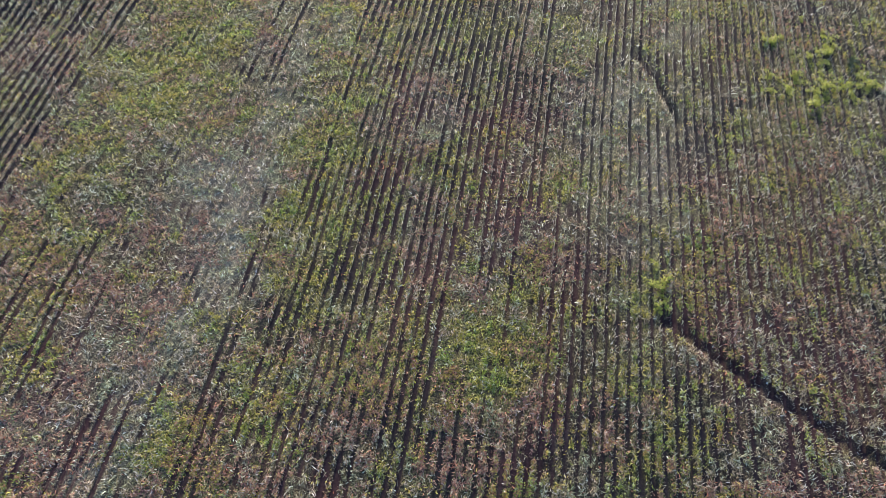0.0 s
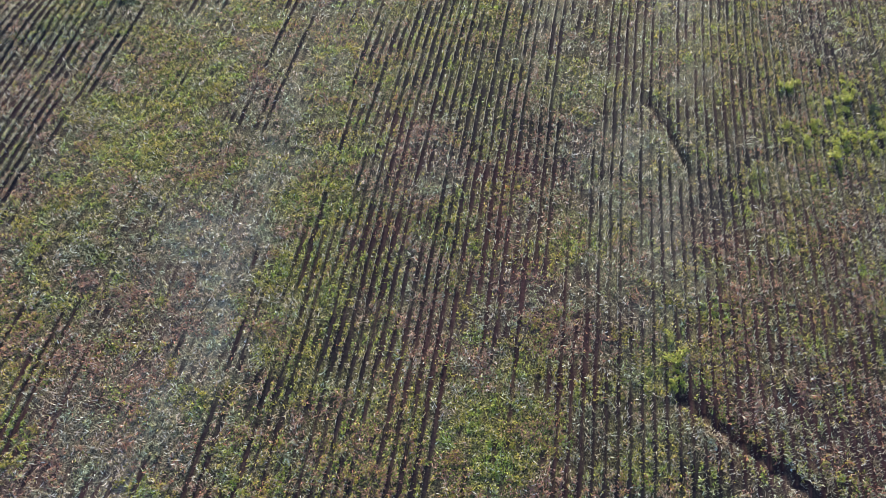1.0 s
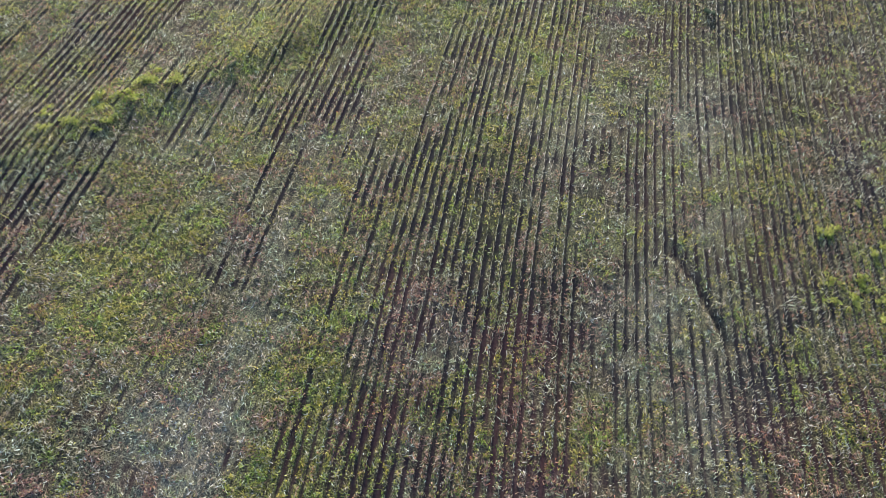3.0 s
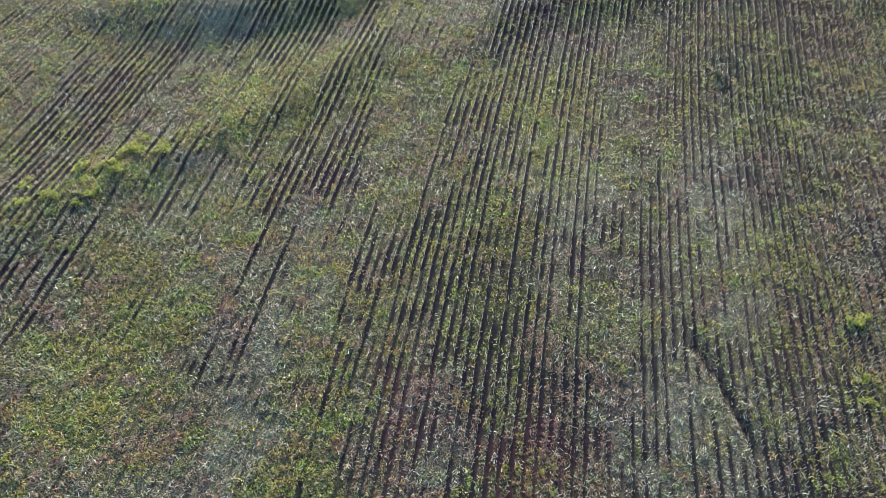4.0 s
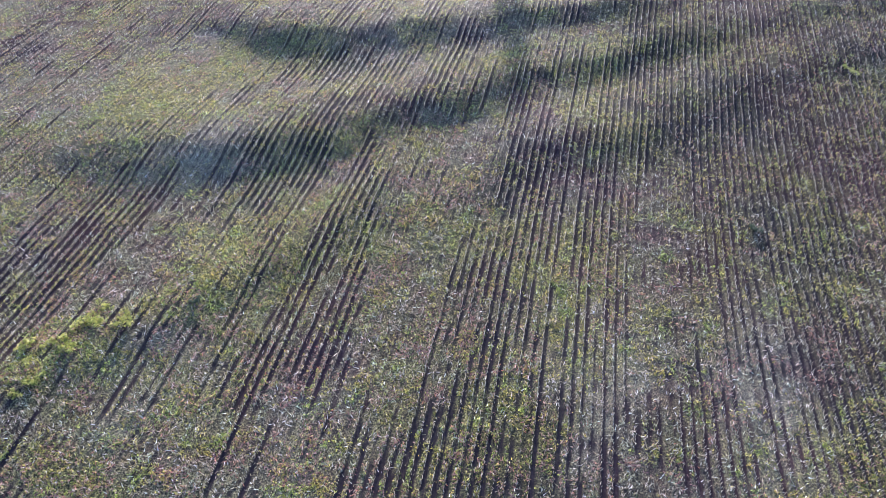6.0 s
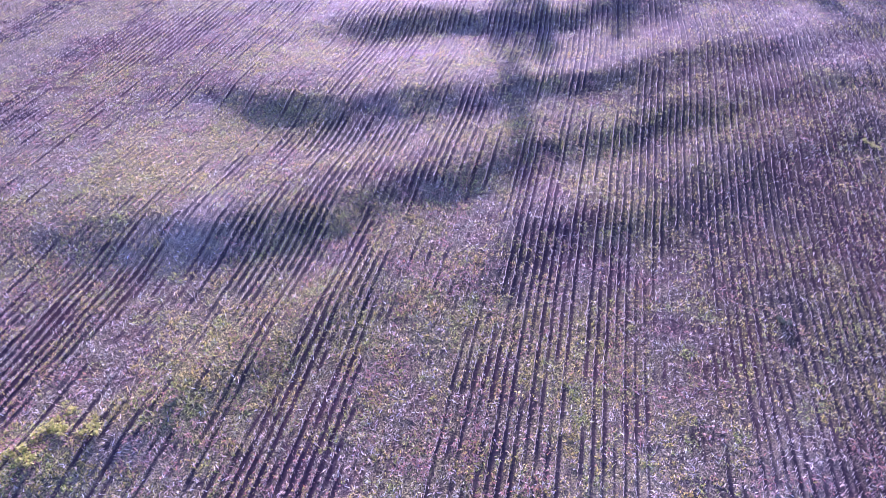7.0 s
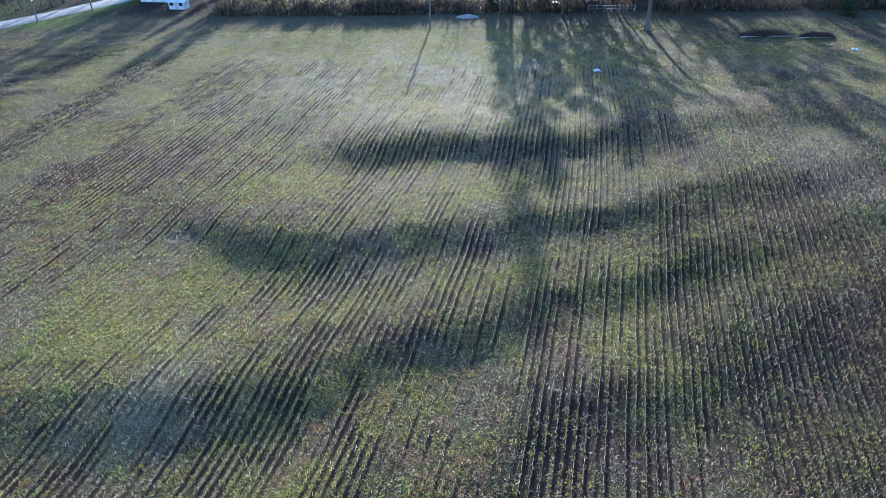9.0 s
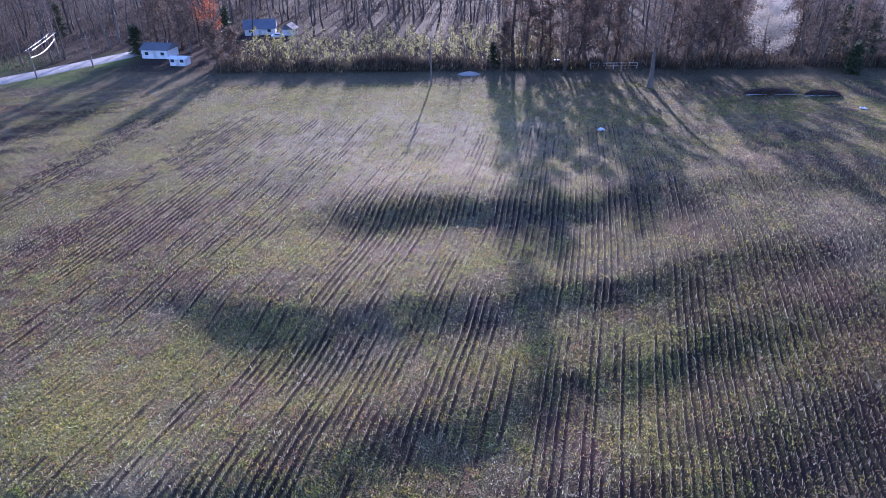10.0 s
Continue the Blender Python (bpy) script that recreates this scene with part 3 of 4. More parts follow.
def stubble():
    rng = np.random.RandomState(21)
    xs, ys = [], []
    for k in range(-140, 110):
        v = np.arange(-12, 160, 0.14)
        v = v + rng.uniform(-0.07, 0.07, len(v))
        u = k * ROW_GAP - 0.02 * np.sin(v * 0.9) + rng.normal(0, 0.02, len(v))
        x, y = from_rows(u, v)
        show = (np.abs(x) < (27 + 0.42 * y) * (1 + 0.4 * rng.uniform(0, 1, len(x)) ** 4)) & (y > 1.5 - 13 * rng.uniform(0, 1, len(x)) ** 4) & (y + 0.15 * x < 150 + 2 * np.sin(k))
        x, y = x[show], y[show]
        keep = (rng.uniform(0, 1, len(x)) < 0.2 + 0.95 * np.maximum(bareness(x, y), 0.75 * shade_thinned(x, y)) * (1 - 0.4 * patches(x, y, SHADED_RED))) & (rng.uniform(0, 1, len(x)) < np.clip(1.3 - y / 150, 0.35, 1))
        xs.append(x[keep])
        ys.append(y[keep])
    x, y = np.concatenate(xs), np.concatenate(ys)
    tagged(made("crop_stubble", stub_mesh("crop_stubble", rng, x, y), STALK), "long rows of cut dry maize stalks standing in the soil", "stubble", kind="stuff")
    k, x = (g.ravel() for g in np.meshgrid(np.arange(26), np.arange(-46, 50, 0.4), indexing="ij"))
    x = x + rng.uniform(-0.1, 0.1, len(x))
    y = 150.5 + k * 0.8 - 0.13 * x + rng.normal(0, 0.04, len(x))
    keep = (y < FIELD_END - 1) & (rng.uniform(0, 1, len(x)) < 0.6)
    tagged(made("headland_stubble", stub_mesh("headland_stubble", rng, x[keep], y[keep]), STALK), "rows of cut maize stalks across the headland", "stubble", kind="stuff")


stubble()


# ---- plants ----
def at(ob, x, y, turn=0.0, size=1.0):
    ob.matrix_basis = Matrix.Translation((x, y, float(land(np.array([x]), np.array([y]))[0]) - 0.02)) @ Matrix.Rotation(turn, 4, "Z") @ Matrix.Diagonal((size, size, size, 1))
    return ob


def tree(name, label, category, group, seed, high, spread, bare_to, limbs, twigs, leaves, twig_mat, leaf_mat, leaf_size, cone=0.0, trunk_r=None):
    """A tree at the origin: tapered trunk, limbs and a crown of many twigs and leaf tufts."""
    rng = np.random.RandomState(seed)
    root = tagged(new(name), label, category, group=group)
    r0 = trunk_r or 0.016 * high + 0.03
    hs = np.linspace(0, high * 0.96, 8)
    bend = np.cumsum(rng.normal(0, 0.012 * high, (8, 2)), 0)
    bend -= bend[0]
    stem = np.column_stack([bend, hs])
    v, f = tube(stem, r0 * (1 - 0.9 * hs / high) * np.where(hs == 0, 1.35, 1.0), 6)
    made("trunk", mesh_of("trunk", v, f, True), BARK, root)
    ends, ways = [], []
    for k in range(limbs):
        h = high * (bare_to + (0.92 - bare_to) * (k + 0.5) / limbs)
        base = np.array([np.interp(h, hs, stem[:, 0]), np.interp(h, hs, stem[:, 1]), h])
        turn = k * 2.4 + rng.uniform(-0.5, 0.5)
        reach = spread * (1.0 - 0.55 * (h / high - bare_to) / (1 - bare_to)) * rng.uniform(0.75, 1.15)
        if cone:
            reach = spread * (1.02 - (h / high - bare_to) / (1 - bare_to)) * rng.uniform(0.8, 1.1)
        rise = reach * (0.9 if not cone else -0.1) * rng.uniform(0.6, 1.1)
        s = np.linspace(0, 1, 5)
        pts = base + np.column_stack([np.cos(turn) * reach * s, np.sin(turn) * reach * s, rise * s ** 1.3])
        pts[1:, :2] += rng.normal(0, 0.05 * reach, (4, 2))
        v, f = tube(pts, r0 * 0.38 * (1 - h / high * 0.6) * (1 - 0.85 * s), 4)
        made("limb", mesh_of("limb", v, f, True), BARK, root)
        for s_ in np.linspace(0.3, 1.0, 6):
            ends.append(np.array([np.interp(s_, s, pts[:, a]) for a in range(3)]))
            ways.append(turn)
    for s_ in np.linspace(max(bare_to, 0.5), 1.0, 5):
        ends.append(np.array([np.interp(high * s_, hs, stem[:, 0]), np.interp(high * s_, hs, stem[:, 1]), high * s_ * 0.97]))
        ways.append(rng.uniform(0, 6.28))
    ends, ways = np.array(ends), np.array(ways)
    if twigs:
        pick = rng.randint(0, len(ends), twigs)
        long_ = rng.uniform(0.06, 0.17, twigs) * high * 0.9
        tilt = rng.normal(0.55, 0.45, twigs)
        turn = ways[pick] + rng.normal(0, 1.1, twigs)
        mid = ends[pick] + rng.normal(0, 0.03 * high, (twigs, 3)) + np.column_stack([np.cos(turn) * np.cos(tilt), np.sin(turn) * np.cos(tilt), np.sin(tilt)]) * (long_ / 2)[:, None]
        v, f = blades(rng, mid, long_, rng.uniform(0.02, 0.055, twigs) * (0.6 + high / 20), tilt, turn)
        tagged(made("branchwork", mesh_of("branchwork", v, f), twig_mat, root), kind="stuff")
    if leaves:
        pick = rng.randint(0, len(ends), leaves)
        mid = ends[pick] + rng.normal(0, 1, (leaves, 3)) * np.array([1, 1, 0.7]) * spread * 0.17
        mid[:, 2] = np.maximum(mid[:, 2], 0.15)
        long_ = rng.uniform(*leaf_size, leaves)
        v, f = blades(rng, mid, long_, long_ * rng.uniform(0.4, 0.8, leaves), rng.normal(0.1, 0.7, leaves))
        tagged(made("crown", mesh_of("crown", v, f), leaf_mat, root), kind="stuff")
    return root


def stand(kinds, places, rng, sizes=(0.85, 1.15)):
    """Copies of the kinds at the places; the first of each kind is moved there itself."""
    used = set()
    for n, (x, y) in enumerate(places):
        k = n % len(kinds)
        m_turn, size = rng.uniform(0, 6.28), rng.uniform(*sizes)
        if k in used:
            ob = copy_thing(kinds[k], Matrix.Identity(4))
        else:
            used.add(k)
            ob = kinds[k]
        at(ob, x, y, m_turn, size)


def bare_tree(seed, high, leaves=160):
    return tree("bare_tree", "tall grey leafless hardwood tree at the wood's edge", "tree", "woodland trees", seed, high, high * 0.26, 0.34, 6, 240, leaves, TWIG, BUSH_LEAF, (0.12, 0.35))


def sapling(seed, high, leaves=260):
    return tree("sapling", "young tree with sparse pale yellow leaves in the clearing", "tree", "saplings", seed, high, high * 0.22, 0.10, 5, 40, leaves, TWIG, YELLOW_LEAF, (0.10, 0.24))


TREES = np.random.RandomState(31)


def scattered(n, x0, x1, y0, y1, gap, allowed):
    out, tries = [], 0
    while len(out) < n and tries < 20000:
        tries += 1
        x, y = TREES.uniform(x0, x1), TREES.uniform(y0, y1)
        if allowed(x, y) and all((x - a) ** 2 + (y - b) ** 2 > gap * gap for a, b in out):
            out.append((x, y))
    return out


def in_clearing(x, y):
    return -46 < x < 30 and y < 221


def road_near(x, y):
    return float(to_line(np.array([x]), np.array([y]), [(-140, 105), (-96, 168), (-84, 184), (-71, 203)])[0]) < 6


def beyond_road(x, y):
    """On the far side of the road, seen from the field."""
    return x < np.interp(y, [105, 168, 184, 204, 226, 262], [-140, -96, -84, -72, -66, -62]) - 7


def built_on(x, y):
    return -74 < x < -50 and 184 < y < 206 or -52 < x < -34 and 214 < y < 232


def in_woods(x, y):
    return not in_clearing(x, y) and not (65 < x < 80 and y < 192) and not road_near(x, y) and not built_on(x, y) and (x > 26 and y > 176 + max(0, 20 - 0.3 * x) or y > 205 or x > 48 or y > 184 and beyond_road(x, y))


stand([bare_tree(s, h) for s, h in ((1, 15), (2, 17), (3, 13), (4, 16), (5, 14), (6, 12))],
      scattered(295, -150, 125, 180, 268, 3.5, in_woods), TREES)
stand([sapling(s, h) for s, h in ((11, 3.2), (12, 2.6), (13, 3.8), (14, 2.2), (15, 4.6))],
      scattered(230, -45, 29, 184, 217, 1.5, in_clearing), TREES)


def joined(pieces):
    verts, faces, n = [], [], 0
    for v, f in pieces:
        verts.append(v)
        faces.append(f + n)
        n += len(v)
    return np.concatenate(verts), np.concatenate(faces)


def far_woods():
    """The woods behind, too many trees to count."""
    rng = np.random.RandomState(71)
    stems, twigs = [], []
    for k in range(520):
        x, y = rng.uniform(-190, 150), rng.uniform(268, 345)
        high = rng.uniform(11, 17)
        lean = rng.normal(0, 0.5, 2)
        stems.append(tube([(x, y, -0.2), (x + lean[0] * 0.5, y + lean[1] * 0.5, high * 0.5), (x + lean[0], y + lean[1], high)], [0.22, 0.15, 0.03], 4))
        n = 50
        h = rng.uniform(0.35, 1.0, n) * high
        mid = np.column_stack([x + rng.normal(0, 1.5, n), y + rng.normal(0, 1.5, n), h])
        twigs.append(blades(rng, mid, rng.uniform(1.0, 2.6, n), rng.uniform(0.04, 0.1, n), rng.normal(0.6, 0.4, n)))
    root = tagged(new("far_woods"), "leafless grey-brown woods behind the clearing", "woods", kind="stuff")
    made("trunks", mesh_of("trunks", *joined(stems)), BARK, root)
    made("twigs", mesh_of("twigs", *joined(twigs)), TWIG, root)


far_woods()


def undergrowth(name, seed, n, region, high, wide, material, label, deep=110):
    rng = np.random.RandomState(seed)
    x, y = rng.uniform(-170, 130, n * 5), 181 + deep * rng.uniform(0, 1, n * 5) ** 1.6
    clump = waves(x, y, 3.0) + 0.6 * waves(x + 50, y, 9.0)
    line = [(-140, 105), (-96, 168), (-84, 184), (-71, 203)]
    free = (to_line(x, y, line) > 5) & ~((x > -76) & (x < -50) & (y < 206)) & ~((x > -52) & (x < -34) & (y > 210) & (y < 232)) & ((y > np.where(x < -48, 212, np.where(x > 48, 176, 182))) | (x < -48) & (y > 186) & beyond_road(x, y))
    keep = np.flatnonzero(free & region(x, y) & (rng.uniform(-1.2, 1.2, n * 5) < clump))[:n]
    x, y, n = x[keep], y[keep], len(keep)
    tall = rng.uniform(*high, n) * (0.7 + 0.5 * np.clip(clump[keep], 0, 1))
    tilt = rng.normal(1.25, 0.35, n)
    z = rng.uniform(0.2, 0.8, n) * tall
    v, f = blades(rng, np.column_stack([x, y, z]), tall * 0.55, rng.uniform(*wide, n), tilt)
    tagged(made(name, mesh_of(name, v, f), material), label, "undergrowth", kind="stuff")


undergrowth("brown_undergrowth", 81, 52000, lambda x, y: x > -999, (0.6, 2.6), (0.05, 0.22), BUSH_LEAF, "tangled brown brush along and inside the woods")
undergrowth("twig_thicket", 82, 45000, lambda x, y: x > -999, (1.0, 3.6), (0.03, 0.09), TWIG, "grey twiggy thicket under the trees")
undergrowth("edge_brush", 84, 26000, lambda x, y: (y < 188) & (x > -47), (1.6, 3.4), (0.06, 0.25), BUSH_LEAF, "dense brown hedge of brush along the field's far edge", 7)
undergrowth("yellow_brush", 83, 8000, lambda x, y: (x > -46) & (x < 30), (0.5, 2.2), (0.05, 0.2), YELLOW_LEAF, "sunlit pale yellow brush in the clearing", 34)


def leafy_tree(seed, high, spread, leaves=2400):
    return tree("leafy_tree", "tall tree that still holds its dense brown leaves", "tree", "leafy trees", seed, high, spread, 0.10, 12, 200, leaves, TWIG, OAK_LEAF, (0.18, 0.5))


# the trees whose long shadows lie over the field
for seed, x, y, high, spread in ((41, 17.0, 184, 23.5, 4.6), (75, 20.0, 188, 21.0, 3.2), (42, 22.6, 184, 13.2, 2.4), (76, 25.5, 188, 16.5, 2.8), (77, 34.5, 194, 20.5, 3.6), (43, 14.6, 183, 10.0, 2.2), (44, 27.5, 181, 16.5, 3.4), (45, 31, 184, 19.5, 3.8), (57, 33.5, 189, 20.0, 3.6),
                                 (46, 36.5, 183, 19.0, 3.8), (56, 39.5, 186, 18.0, 3.2), (47, 52, 178, 15.0, 3.2), (48, 55.5, 182, 20.0, 4.2), (49, 60, 183, 20.5, 4.4), (50, 64.5, 186, 20.0, 4.0), (69, 51, 187, 20.0, 3.8),
                                 (51, 82, 193, 19.0, 4.0), (58, 84, 184, 15.0, 3.4), (59, 89, 182, 14.0, 3.4), (66, 57.5, 191, 21.0, 4.2),
                                 (52, -47.5, 187, 10.0, 2.8), (53, -58.5, 203, 12.5, 3.2), (55, -61.5, 206, 15.0, 3.4), (60, -43.5, 187, 8.5, 2.6), (64, -65.5, 208, 15.5, 3.4), (74, -69.5, 211, 15.0, 3.2)):
    at(leafy_tree(seed, high, spread, 6500 if high > 20.2 else 4300 if high > 16 else 2800), x, y, seed)


def cedar(seed, high, spread):
    """A dense dark evergreen with a pointed, uneven outline."""
    return tree("cedar", "dense dark green cedar at the edge of the wood", "tree", "cedars", seed, high, spread, 0.04, 16, 0, 2600, TWIG, PINE, (0.22, 0.6), cone=1.0)


for seed, x, y, high, spread in ((91, -69.8, 200.5, 7.0, 2.8), (92, -50, 208, 10.0, 2.4), (93, 86, 177, 6.5, 2.4), (94, 94, 184, 11.0, 3.0), (95, 99, 180, 9.0, 2.8), (96, 90, 190, 12.0, 3.2), (97, -112, 214, 8.0, 2.2), (98, -99, 222, 9.0, 2.4), (99, 13, 186, 5.5, 1.8)):
    at(cedar(seed, high, spread), x, y, seed)
at(tree("roadside_tree", "big old leafless tree on the field margin", "tree", "", 61, 14.5, 3.4, 0.36, 12, 700, 260, TWIG, OAK_LEAF, (0.25, 0.6), trunk_r=0.5), 41.8, 167.6)
at(tree("pale_tree", "broad tree with a white feathery crown in the sun", "tree", "", 62, 13.5, 5.2, 0.2, 10, 900, 13000, PALE_TWIG, PALE_TWIG, (0.12, 0.32)), 71.8, 185)
at(tree("rust_tree", "tree with rust-red autumn leaves beside the house", "tree", "", 63, 13.0, 4.2, 0.25, 8, 200, 1500, TWIG, RUST_LEAF, (0.2, 0.5)), -55, 209)


def weed_clump(seed, high, wide, stems, material, name, label):
    """A low leafy weed: bent stems and many small leaves."""
    rng = np.random.RandomState(seed)
    root = tagged(new(name), label, "weed", group="weed clumps")
    for k in range(5):
        a, r = rng.uniform(0, 6.28), wide * rng.uniform(0.3, 0.8)
        pts = [(0.05 * math.cos(a), 0.05 * math.sin(a), -0.02), (r * 0.4 * math.cos(a), r * 0.4 * math.sin(a), high * 0.55), (r * math.cos(a), r * math.sin(a), high * rng.uniform(0.8, 1.0))]
        v, f = tube(pts, [0.016, 0.012, 0.004], 4)
        made("stem", mesh_of("stem", v, f, True), material, root)
    tufts = rng.uniform(-1, 1, (8, 3)) * (wide, wide, high * 0.3) + (0, 0, high * 0.5)
    mid = tufts[rng.randint(0, 8, stems)] + rng.normal(0, 1, (stems, 3)) * (wide * 0.2, wide * 0.2, high * 0.16)
    mid[:, 2] = mid[:, 2].clip(0.06, high * 1.1)
    long_ = rng.uniform(0.10, 0.24, stems)
    v, f = blades(rng, mid, long_, long_ * rng.uniform(0.35, 0.6, stems), rng.normal(0.2, 0.6, stems))
    tagged(made("foliage", mesh_of("foliage", v, f), material, root), kind="stuff")
    return root


WEED_BRIGHT = varied("bright_weed_leaf", [(0.0, (0.12, 0.16, 0.02)), (0.6, (0.45, 0.45, 0.05)), (1.0, (0.68, 0.62, 0.12))], 0.5, translucent=0.5)
WEED_DARK = varied("dark_shrub_leaf", [(0.0, (0.02, 0.035, 0.012)), (1.0, (0.08, 0.10, 0.03))], 0.6, translucent=0.3)
bright = [weed_clump(s, h, w, 260, WEED_BRIGHT, "weed_clump", "bright yellow-green weed clump growing out of the stubble") for s, h, w in ((201, 0.36, 0.62), (202, 0.26, 0.7), (203, 0.45, 0.55))]
CLUMPS = [(25.0, 32.3), (26.2, 33.6), (27.6, 33.2), (28.4, 35.4), (29.4, 37.2), (30.6, 35.0), (12.7, 17.3), (12.5, 16.2), (12.3, 15.5), (12.6, 18.4), (-24.9, 52.7), (-24.2, 52.3), (-26.2, 51.2), (-23.4, 55.6), (39.2, 81.8), (39.8, 81.2)]
CLUMPS += [(28.3 + 2.3 * TREES.normal(), 35.2 + 2.6 * TREES.normal()) for _ in range(26)]
CLUMPS += [(a + 0.9 * TREES.normal(), b + 0.9 * TREES.normal()) for a, b in ((-25.6, 51.6), (-23, 53.6), (-27, 50.4), (-20, 55.4), (-29, 49.4)) for _ in range(3)]
stand(bright, CLUMPS, TREES, (0.4, 1.0))
dark = [weed_clump(211, 0.42, 0.45, 260, WEED_DARK, "shrub", "small dark green shrub on the terrace edge")]
stand(dark, [(-16.9, 55.8), (23.5, 61.6), (30.3, 35.3)], TREES, (0.7, 1.0))


# ---- road, poles, buildings ----
def build_road():
    line = np.array([(-240, -40), (-200, 20), (-140, 105), (-96, 168), (-84, 184), (-71, 203)], float)
    s = np.linspace(0, 5, 90)
    mid = np.stack([np.interp(s, np.arange(6), line[:, a]) for a in (0, 1)], 1)
    way = np.gradient(mid, axis=0)
    way /= np.linalg.norm(way, axis=1, keepdims=True)
    side = np.stack([way[:, 1], -way[:, 0]], 1)
    rows = []
    for off, z in ((-3.1, -0.05), (-2.8, 0.07), (0, 0.11), (2.8, 0.07), (3.1, -0.05)):
        rows.append(np.column_stack([mid + side * off, np.full(90, z)]))
    verts = np.stack(rows, 1).reshape(-1, 3)
    i, j = (g.ravel() for g in np.meshgrid(np.arange(89), np.arange(4), indexing="ij"))
    faces = np.stack([i * 5 + j, i * 5 + j + 1, (i + 1) * 5 + j + 1, (i + 1) * 5 + j], 1)
    tagged(made("road", mesh_of("road", verts, faces, True), GRAVEL), "pale grey country road along the field", "road", kind="structure")


build_road()


def utility_pole(x, y, high, label="weathered wooden utility pole on the verge"):
    root = tagged(new("utility_pole"), label, "utility pole", group="utility poles")
    v, f = tube([(0, 0, -0.2), (0, 0, high * 0.5), (0, 0, high)], [0.16, 0.14, 0.11], 8)
    made("post", mesh_of("post", v, f, True), POLE_WOOD, root)
    part("crossarm", box(0, 0, high - 0.7, 1.8, 0.1, 0.12), POLE_WOOD, root)
    for k in (-0.8, 0.8):
        part("insulator", box(k, 0, high - 0.58, 0.09, 0.09, 0.16), WIRE, root)
    at(root, x, y, 0.7)


for px, py, high in ((-82.3, 179, 6.2), (-87.1, 197.4, 6.4), (-75.3, 188.8, 6.8), (-0.6, 171.6, 9.0)):
    utility_pole(px, py, high)


def house(x, y, turn, wide, deep, high, roof_high, roof_mat, label):
    root = tagged(new("house"), label, "house")
    part("wall", box(0, 0, -0.1, wide, deep, high + 0.1), WALL_WHITE, root)
    bm = bmesh.new()
    a, b = wide / 2 + 0.35, deep / 2 + 0.35
    low = [bm.verts.new((sx * a, sy * b, high - 0.05)) for sx, sy in ((-1, -1), (1, -1), (1, 1), (-1, 1))]
    top = [bm.verts.new((sx * a, 0, high + roof_high)) for sx in (-1, 1)]
    for face in ((low[0], low[1], top[1], top[0]), (low[2], low[3], top[0], top[1]), (low[1], low[2], top[1]), (low[3], low[0], top[0]), (low[3], low[2], low[1], low[0])):
        bm.faces.new(face)
    part("roof", bm, roof_mat, root)
    for k in range(3):
        wx = (k - 1) * wide * 0.3
        if k == 1:
            part("door", box(wx, -deep / 2, 0.0, 0.8, 0.08, 1.7 if high > 1.8 else 1.4), RAIL_WOOD, root)
        else:
            w = part("window", box(wx, -deep / 2, 0.75, 1.0, 0.08, 0.8), WALL_WHITE, root)
            part("pane", box(wx, -deep / 2 - 0.035, 0.82, 0.86, 0.04, 0.66, 0), PANE, w)
    at(root, x, y, turn)


house(-64.2, 199.0, radians(-8), 6.4, 5.0, 2.0, 1.2, ROOF_GREY, "small white single-storey house with a grey gable roof")
house(-56.6, 190.4, radians(-8), 3.6, 2.6, 1.6, 0.4, WALL_WHITE, "low white shed with a shallow white roof")
house(-47.0, 226.0, radians(10), 8.0, 6.0, 1.7, 2.0, ROOF_METAL, "house with a blue-grey metal roof among the trees")
house(-38.6, 223.5, radians(80), 3.4, 3.0, 1.7, 1.3, ROOF_GREY, "small white gabled outbuilding among the trees")


def wires():
    """Two slack bright wires between the roadside poles."""
    for off, top, sag, thick in ((-0.65, 5.75, 0.1, 0.03), (0.65, 5.75, 0.1, 0.03), (0.1, 4.4, 0.7, 0.06)):
        root = tagged(new("overhead_wire"), "bright slack overhead wire between two roadside poles", "wire", group="overhead wires")
        t = np.linspace(0, 1, 14)
        pts = np.column_stack([-82.3 + off * 0.75 + t * -4.8, 179 + off * 0.65 + t * 18.4, top - 4 * sag * t * (1 - t)])
        v, f = tube(pts, np.full(14, thick), 4)
        made("strand", mesh_of("strand", v, f, True), WIRE, root)


wires()


def rail_fence(x0, x1, y, posts, high):
    root = tagged(new("rail_fence"), "pale wooden rail fence at the edge of the wood", "fence")
    gap = (x1 - x0) / (posts - 1)
    for k in range(posts):
        part("post", box(k * gap, 0, -0.1, 0.14, 0.14, high + 0.1), RAIL_WOOD, root)
    for z in (high * 0.45, high * 0.9):
        part("rail", box((x1 - x0) / 2, -0.09, z, x1 - x0 + 0.2, 0.06, 0.12), RAIL_WOOD, root)
    at(root, x0, y)


rail_fence(33.5, 43.5, 182.6, 7, 1.35)


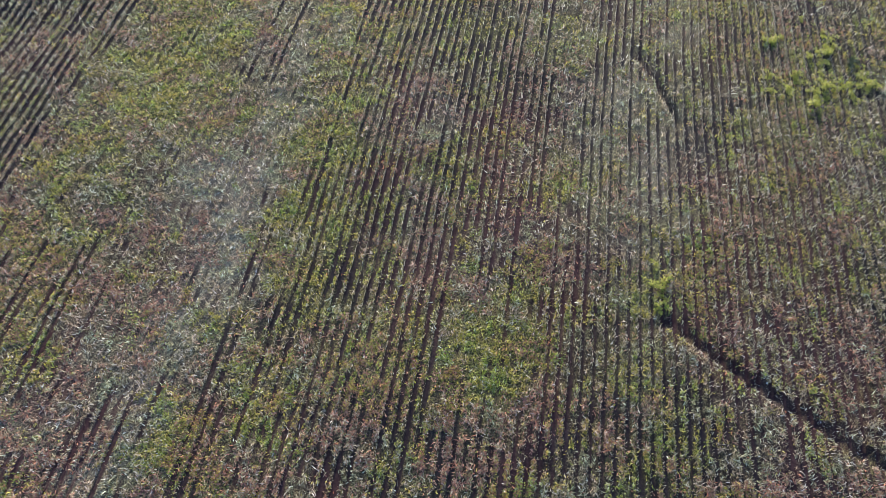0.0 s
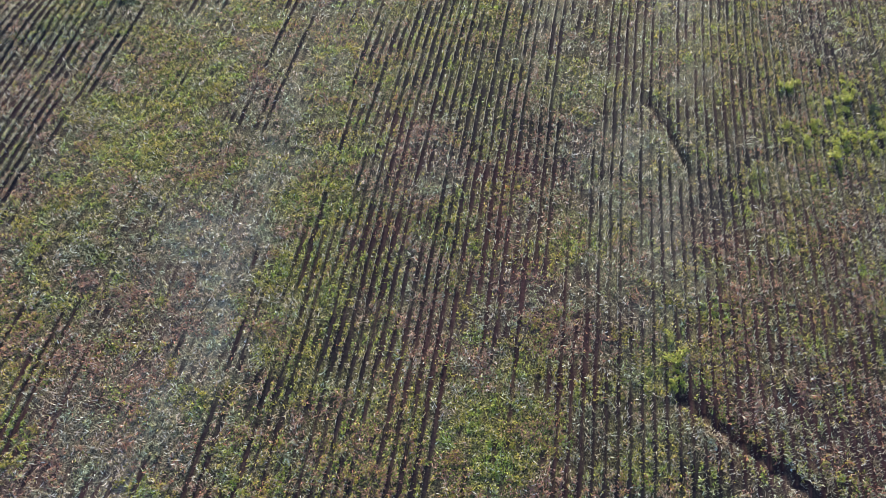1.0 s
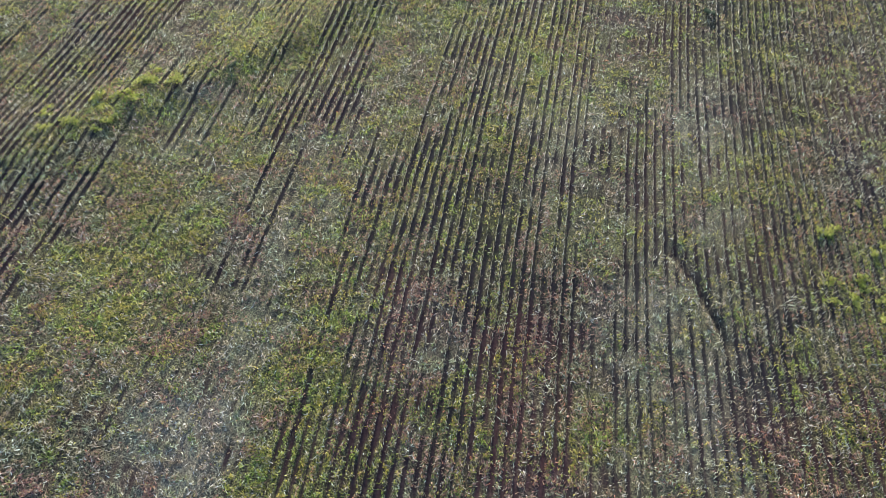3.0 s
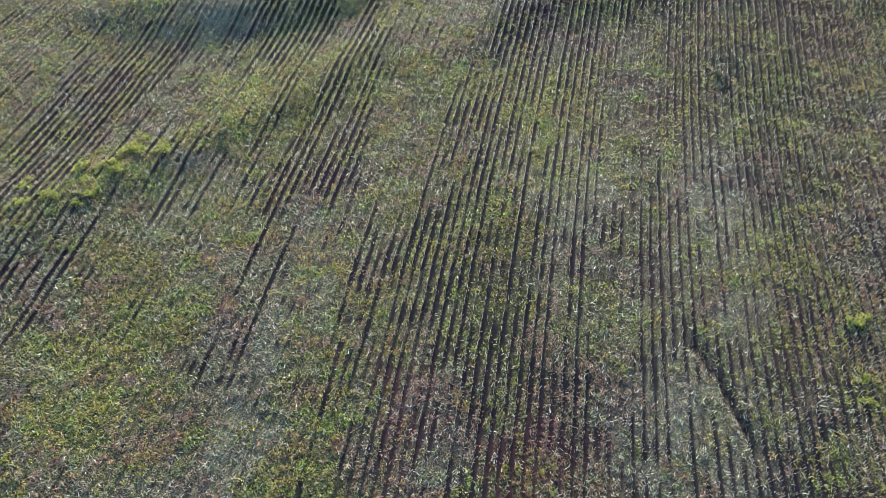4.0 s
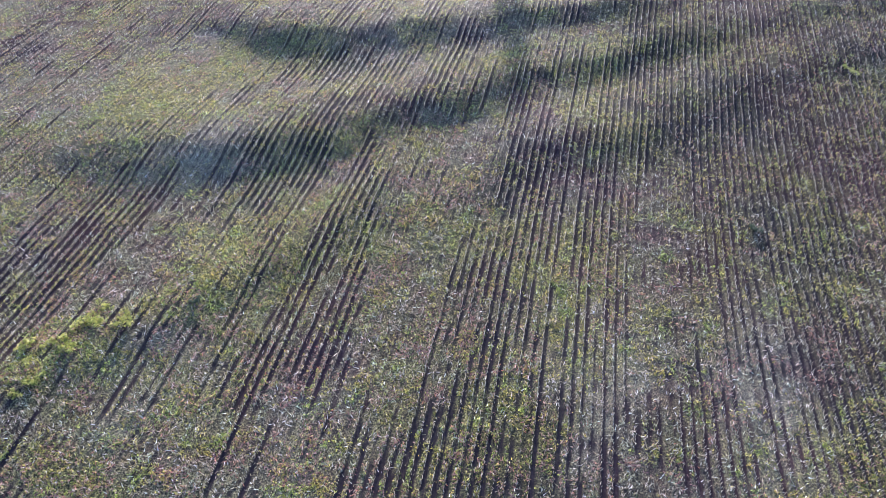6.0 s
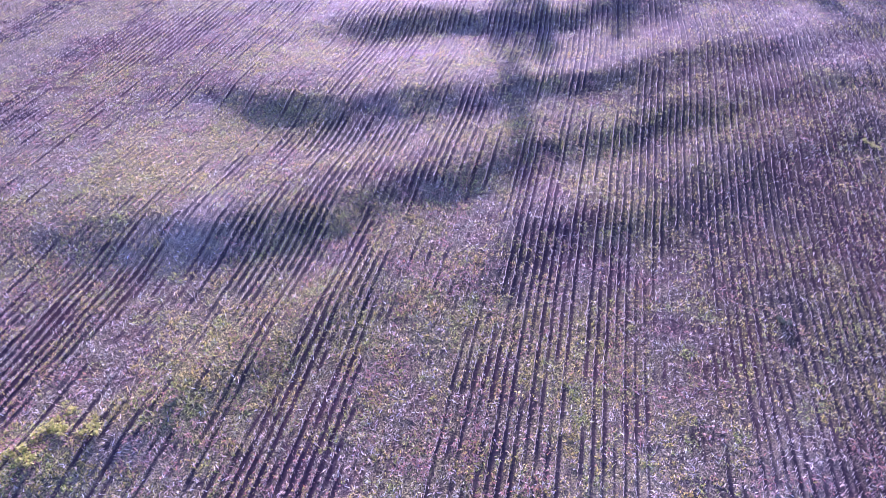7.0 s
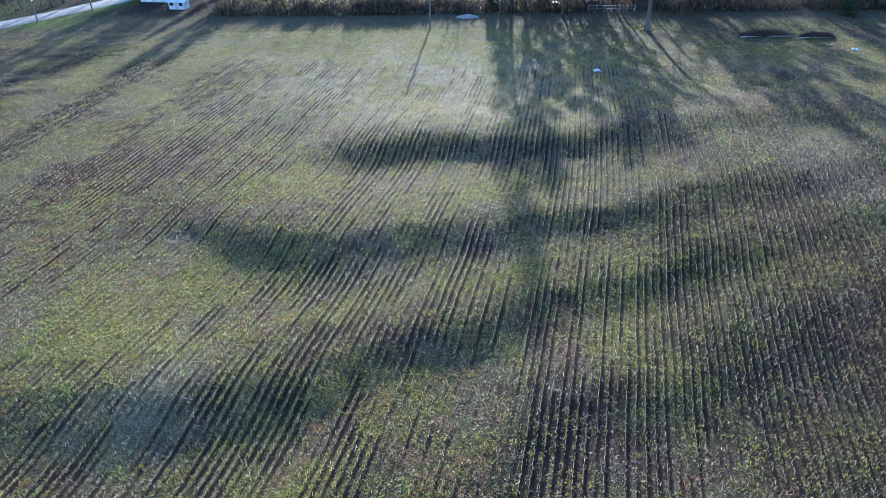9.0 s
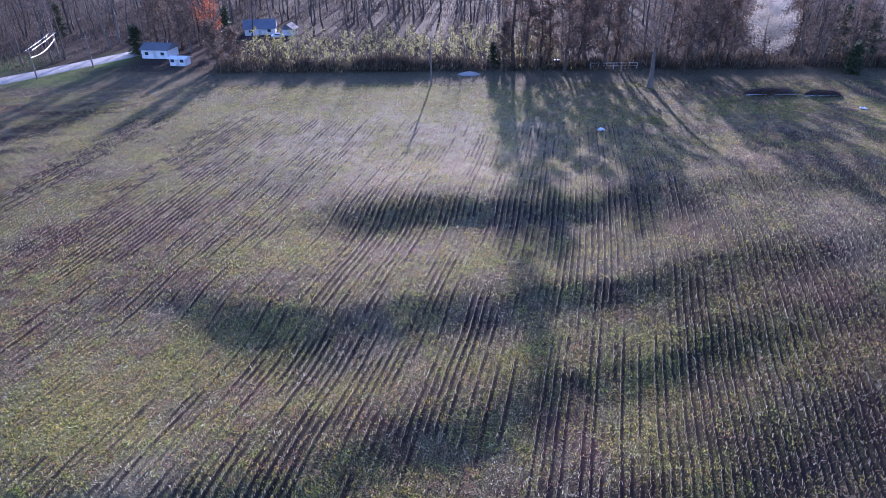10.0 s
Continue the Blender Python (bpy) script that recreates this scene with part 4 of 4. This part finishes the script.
def brush_pile(x, y, long_, deep, high, seed):
    """A long low heap of cut brush."""
    rng = np.random.RandomState(seed)
    root = tagged(new("brush_pile"), "long low heap of dark brown cut brush", "brush pile")
    n = 2600
    a = rng.uniform(-0.5, 0.5, n) * long_
    b = rng.normal(0, 0.28, n) * deep
    top = high * np.sqrt(np.clip(1 - (2 * a / long_) ** 4, 0, 1)) * np.exp(-(b / deep * 1.6) ** 2)
    mid = np.column_stack([a, b, rng.uniform(0.05, 1, n) * top + 0.05])
    v, f = blades(rng, mid, rng.uniform(0.5, 1.4, n), rng.uniform(0.04, 0.12, n), rng.normal(0.15, 0.3, n))
    tagged(made("tangle", mesh_of("tangle", v, f), BRUSH, root), kind="stuff")
    for k in range(5):
        c = rng.uniform(-0.45, 0.45) * long_
        v, f = tube([(c - 1.6, -deep * 0.45, 0.12), (c, -deep * 0.5, 0.22), (c + 1.8, -deep * 0.42, 0.14)], [0.09, 0.08, 0.06], 5)
        made("pole", mesh_of("pole", v, f, True), RAIL_WOOD, root)
    at(root, x, y)


BRUSH = varied("cut_brush", [(0.0, (0.05, 0.03, 0.025)), (0.6, (0.12, 0.075, 0.055)), (1.0, (0.22, 0.15, 0.11))], 0.9)
brush_pile(62.5, 161.8, 8.5, 1.8, 1.2, 301)
brush_pile(71.8, 160.6, 6.0, 1.6, 1.0, 302)


def scrap(x, y, seed):
    """A crumpled scrap of white sheet."""
    rng = np.random.RandomState(seed)
    bm = bmesh.new()
    bmesh.ops.create_grid(bm, x_segments=7, y_segments=7, size=0.5)
    for vert in bm.verts:
        vert.co.z = 0.22 + 0.2 * rng.uniform(-1, 1) - 0.25 * vert.co.length
        vert.co.x += 0.08 * rng.uniform(-1, 1)
    me = bpy.data.meshes.new("plastic_scrap")
    bm.to_mesh(me)
    bm.free()
    ob = tagged(made("plastic_scrap", me, WALL_WHITE), "crumpled scrap of white plastic lying on the stubble", "plastic scrap", group="plastic scraps")
    at(ob, x, y, seed)


scrap(26.0, 141.3, 5)
scrap(73.4, 151.1, 6)


def sand_heap(x, y):
    """A low pale heap of sand."""
    bm = bmesh.new()
    bmesh.ops.create_grid(bm, x_segments=14, y_segments=10, size=1)
    for vert in bm.verts:
        r = min(1.0, math.hypot(vert.co.x, vert.co.y))
        vert.co = (vert.co.x * 2.6, vert.co.y * 1.6, 0.75 * (1 - r) ** 0.8 - 0.06 + 0.03 * noise.noise(vert.co * 6))
    me = bpy.data.meshes.new("sand_heap")
    bm.to_mesh(me)
    bm.free()
    at(tagged(made("sand_heap", me, GRAVEL), "low pale sand heap beside the clearing", "sand heap"), x, y)


sand_heap(7.3, 179.2)


def parked_car(x, y, turn, paint, label):
    """A small saloon seen from afar: body, cabin, windows, wheels."""
    root = tagged(new("parked_car"), label, "car")
    part("body", box(0, 0, 0.28, 3.6, 1.45, 0.5, 0.12), paint, root)
    bm = box(-0.15, 0, 0.76, 2.0, 1.25, 0.46, 0.1)
    for vert in bm.verts:
        if vert.co.z > 1.0:
            vert.co.x = -0.15 + (vert.co.x + 0.15) * 0.7
            vert.co.y *= 0.86
    cabin = part("cabin", bm, paint, root)
    for sy in (-1, 1):
        part("side_window", box(-0.15, sy * 0.6, 0.86, 1.35, 0.04, 0.26, 0), PANE, cabin)
    for wx in (-1.15, 1.15):
        for sy in (-0.68, 0.68):
            v, f = tube([(wx, sy - 0.09, 0.28), (wx, sy + 0.09, 0.28)], [0.28, 0.28], 12)
            made("tyre", mesh_of("tyre", v, f, True), TYRE, root)
    at(root, x, y, turn)


TYRE = varied("tyre_rubber", [(0.0, (0.02, 0.02, 0.02)), (1.0, (0.03, 0.03, 0.03))], 0.8, 20, 2)
parked_car(27.0, 186.5, 0.3, WALL_WHITE, "white car parked under the trees at the wood's edge")
parked_car(-41.0, 219.5, 0.2, WALL_WHITE, "white car parked in the yard among the trees")

# ---- from plan units to metres ----
for ob in list(scene.objects):
    if ob.parent is None and ob.type in {"MESH", "EMPTY"}:
        ob.matrix_basis = Matrix.Scale(TO_METRES, 4) @ ob.matrix_basis
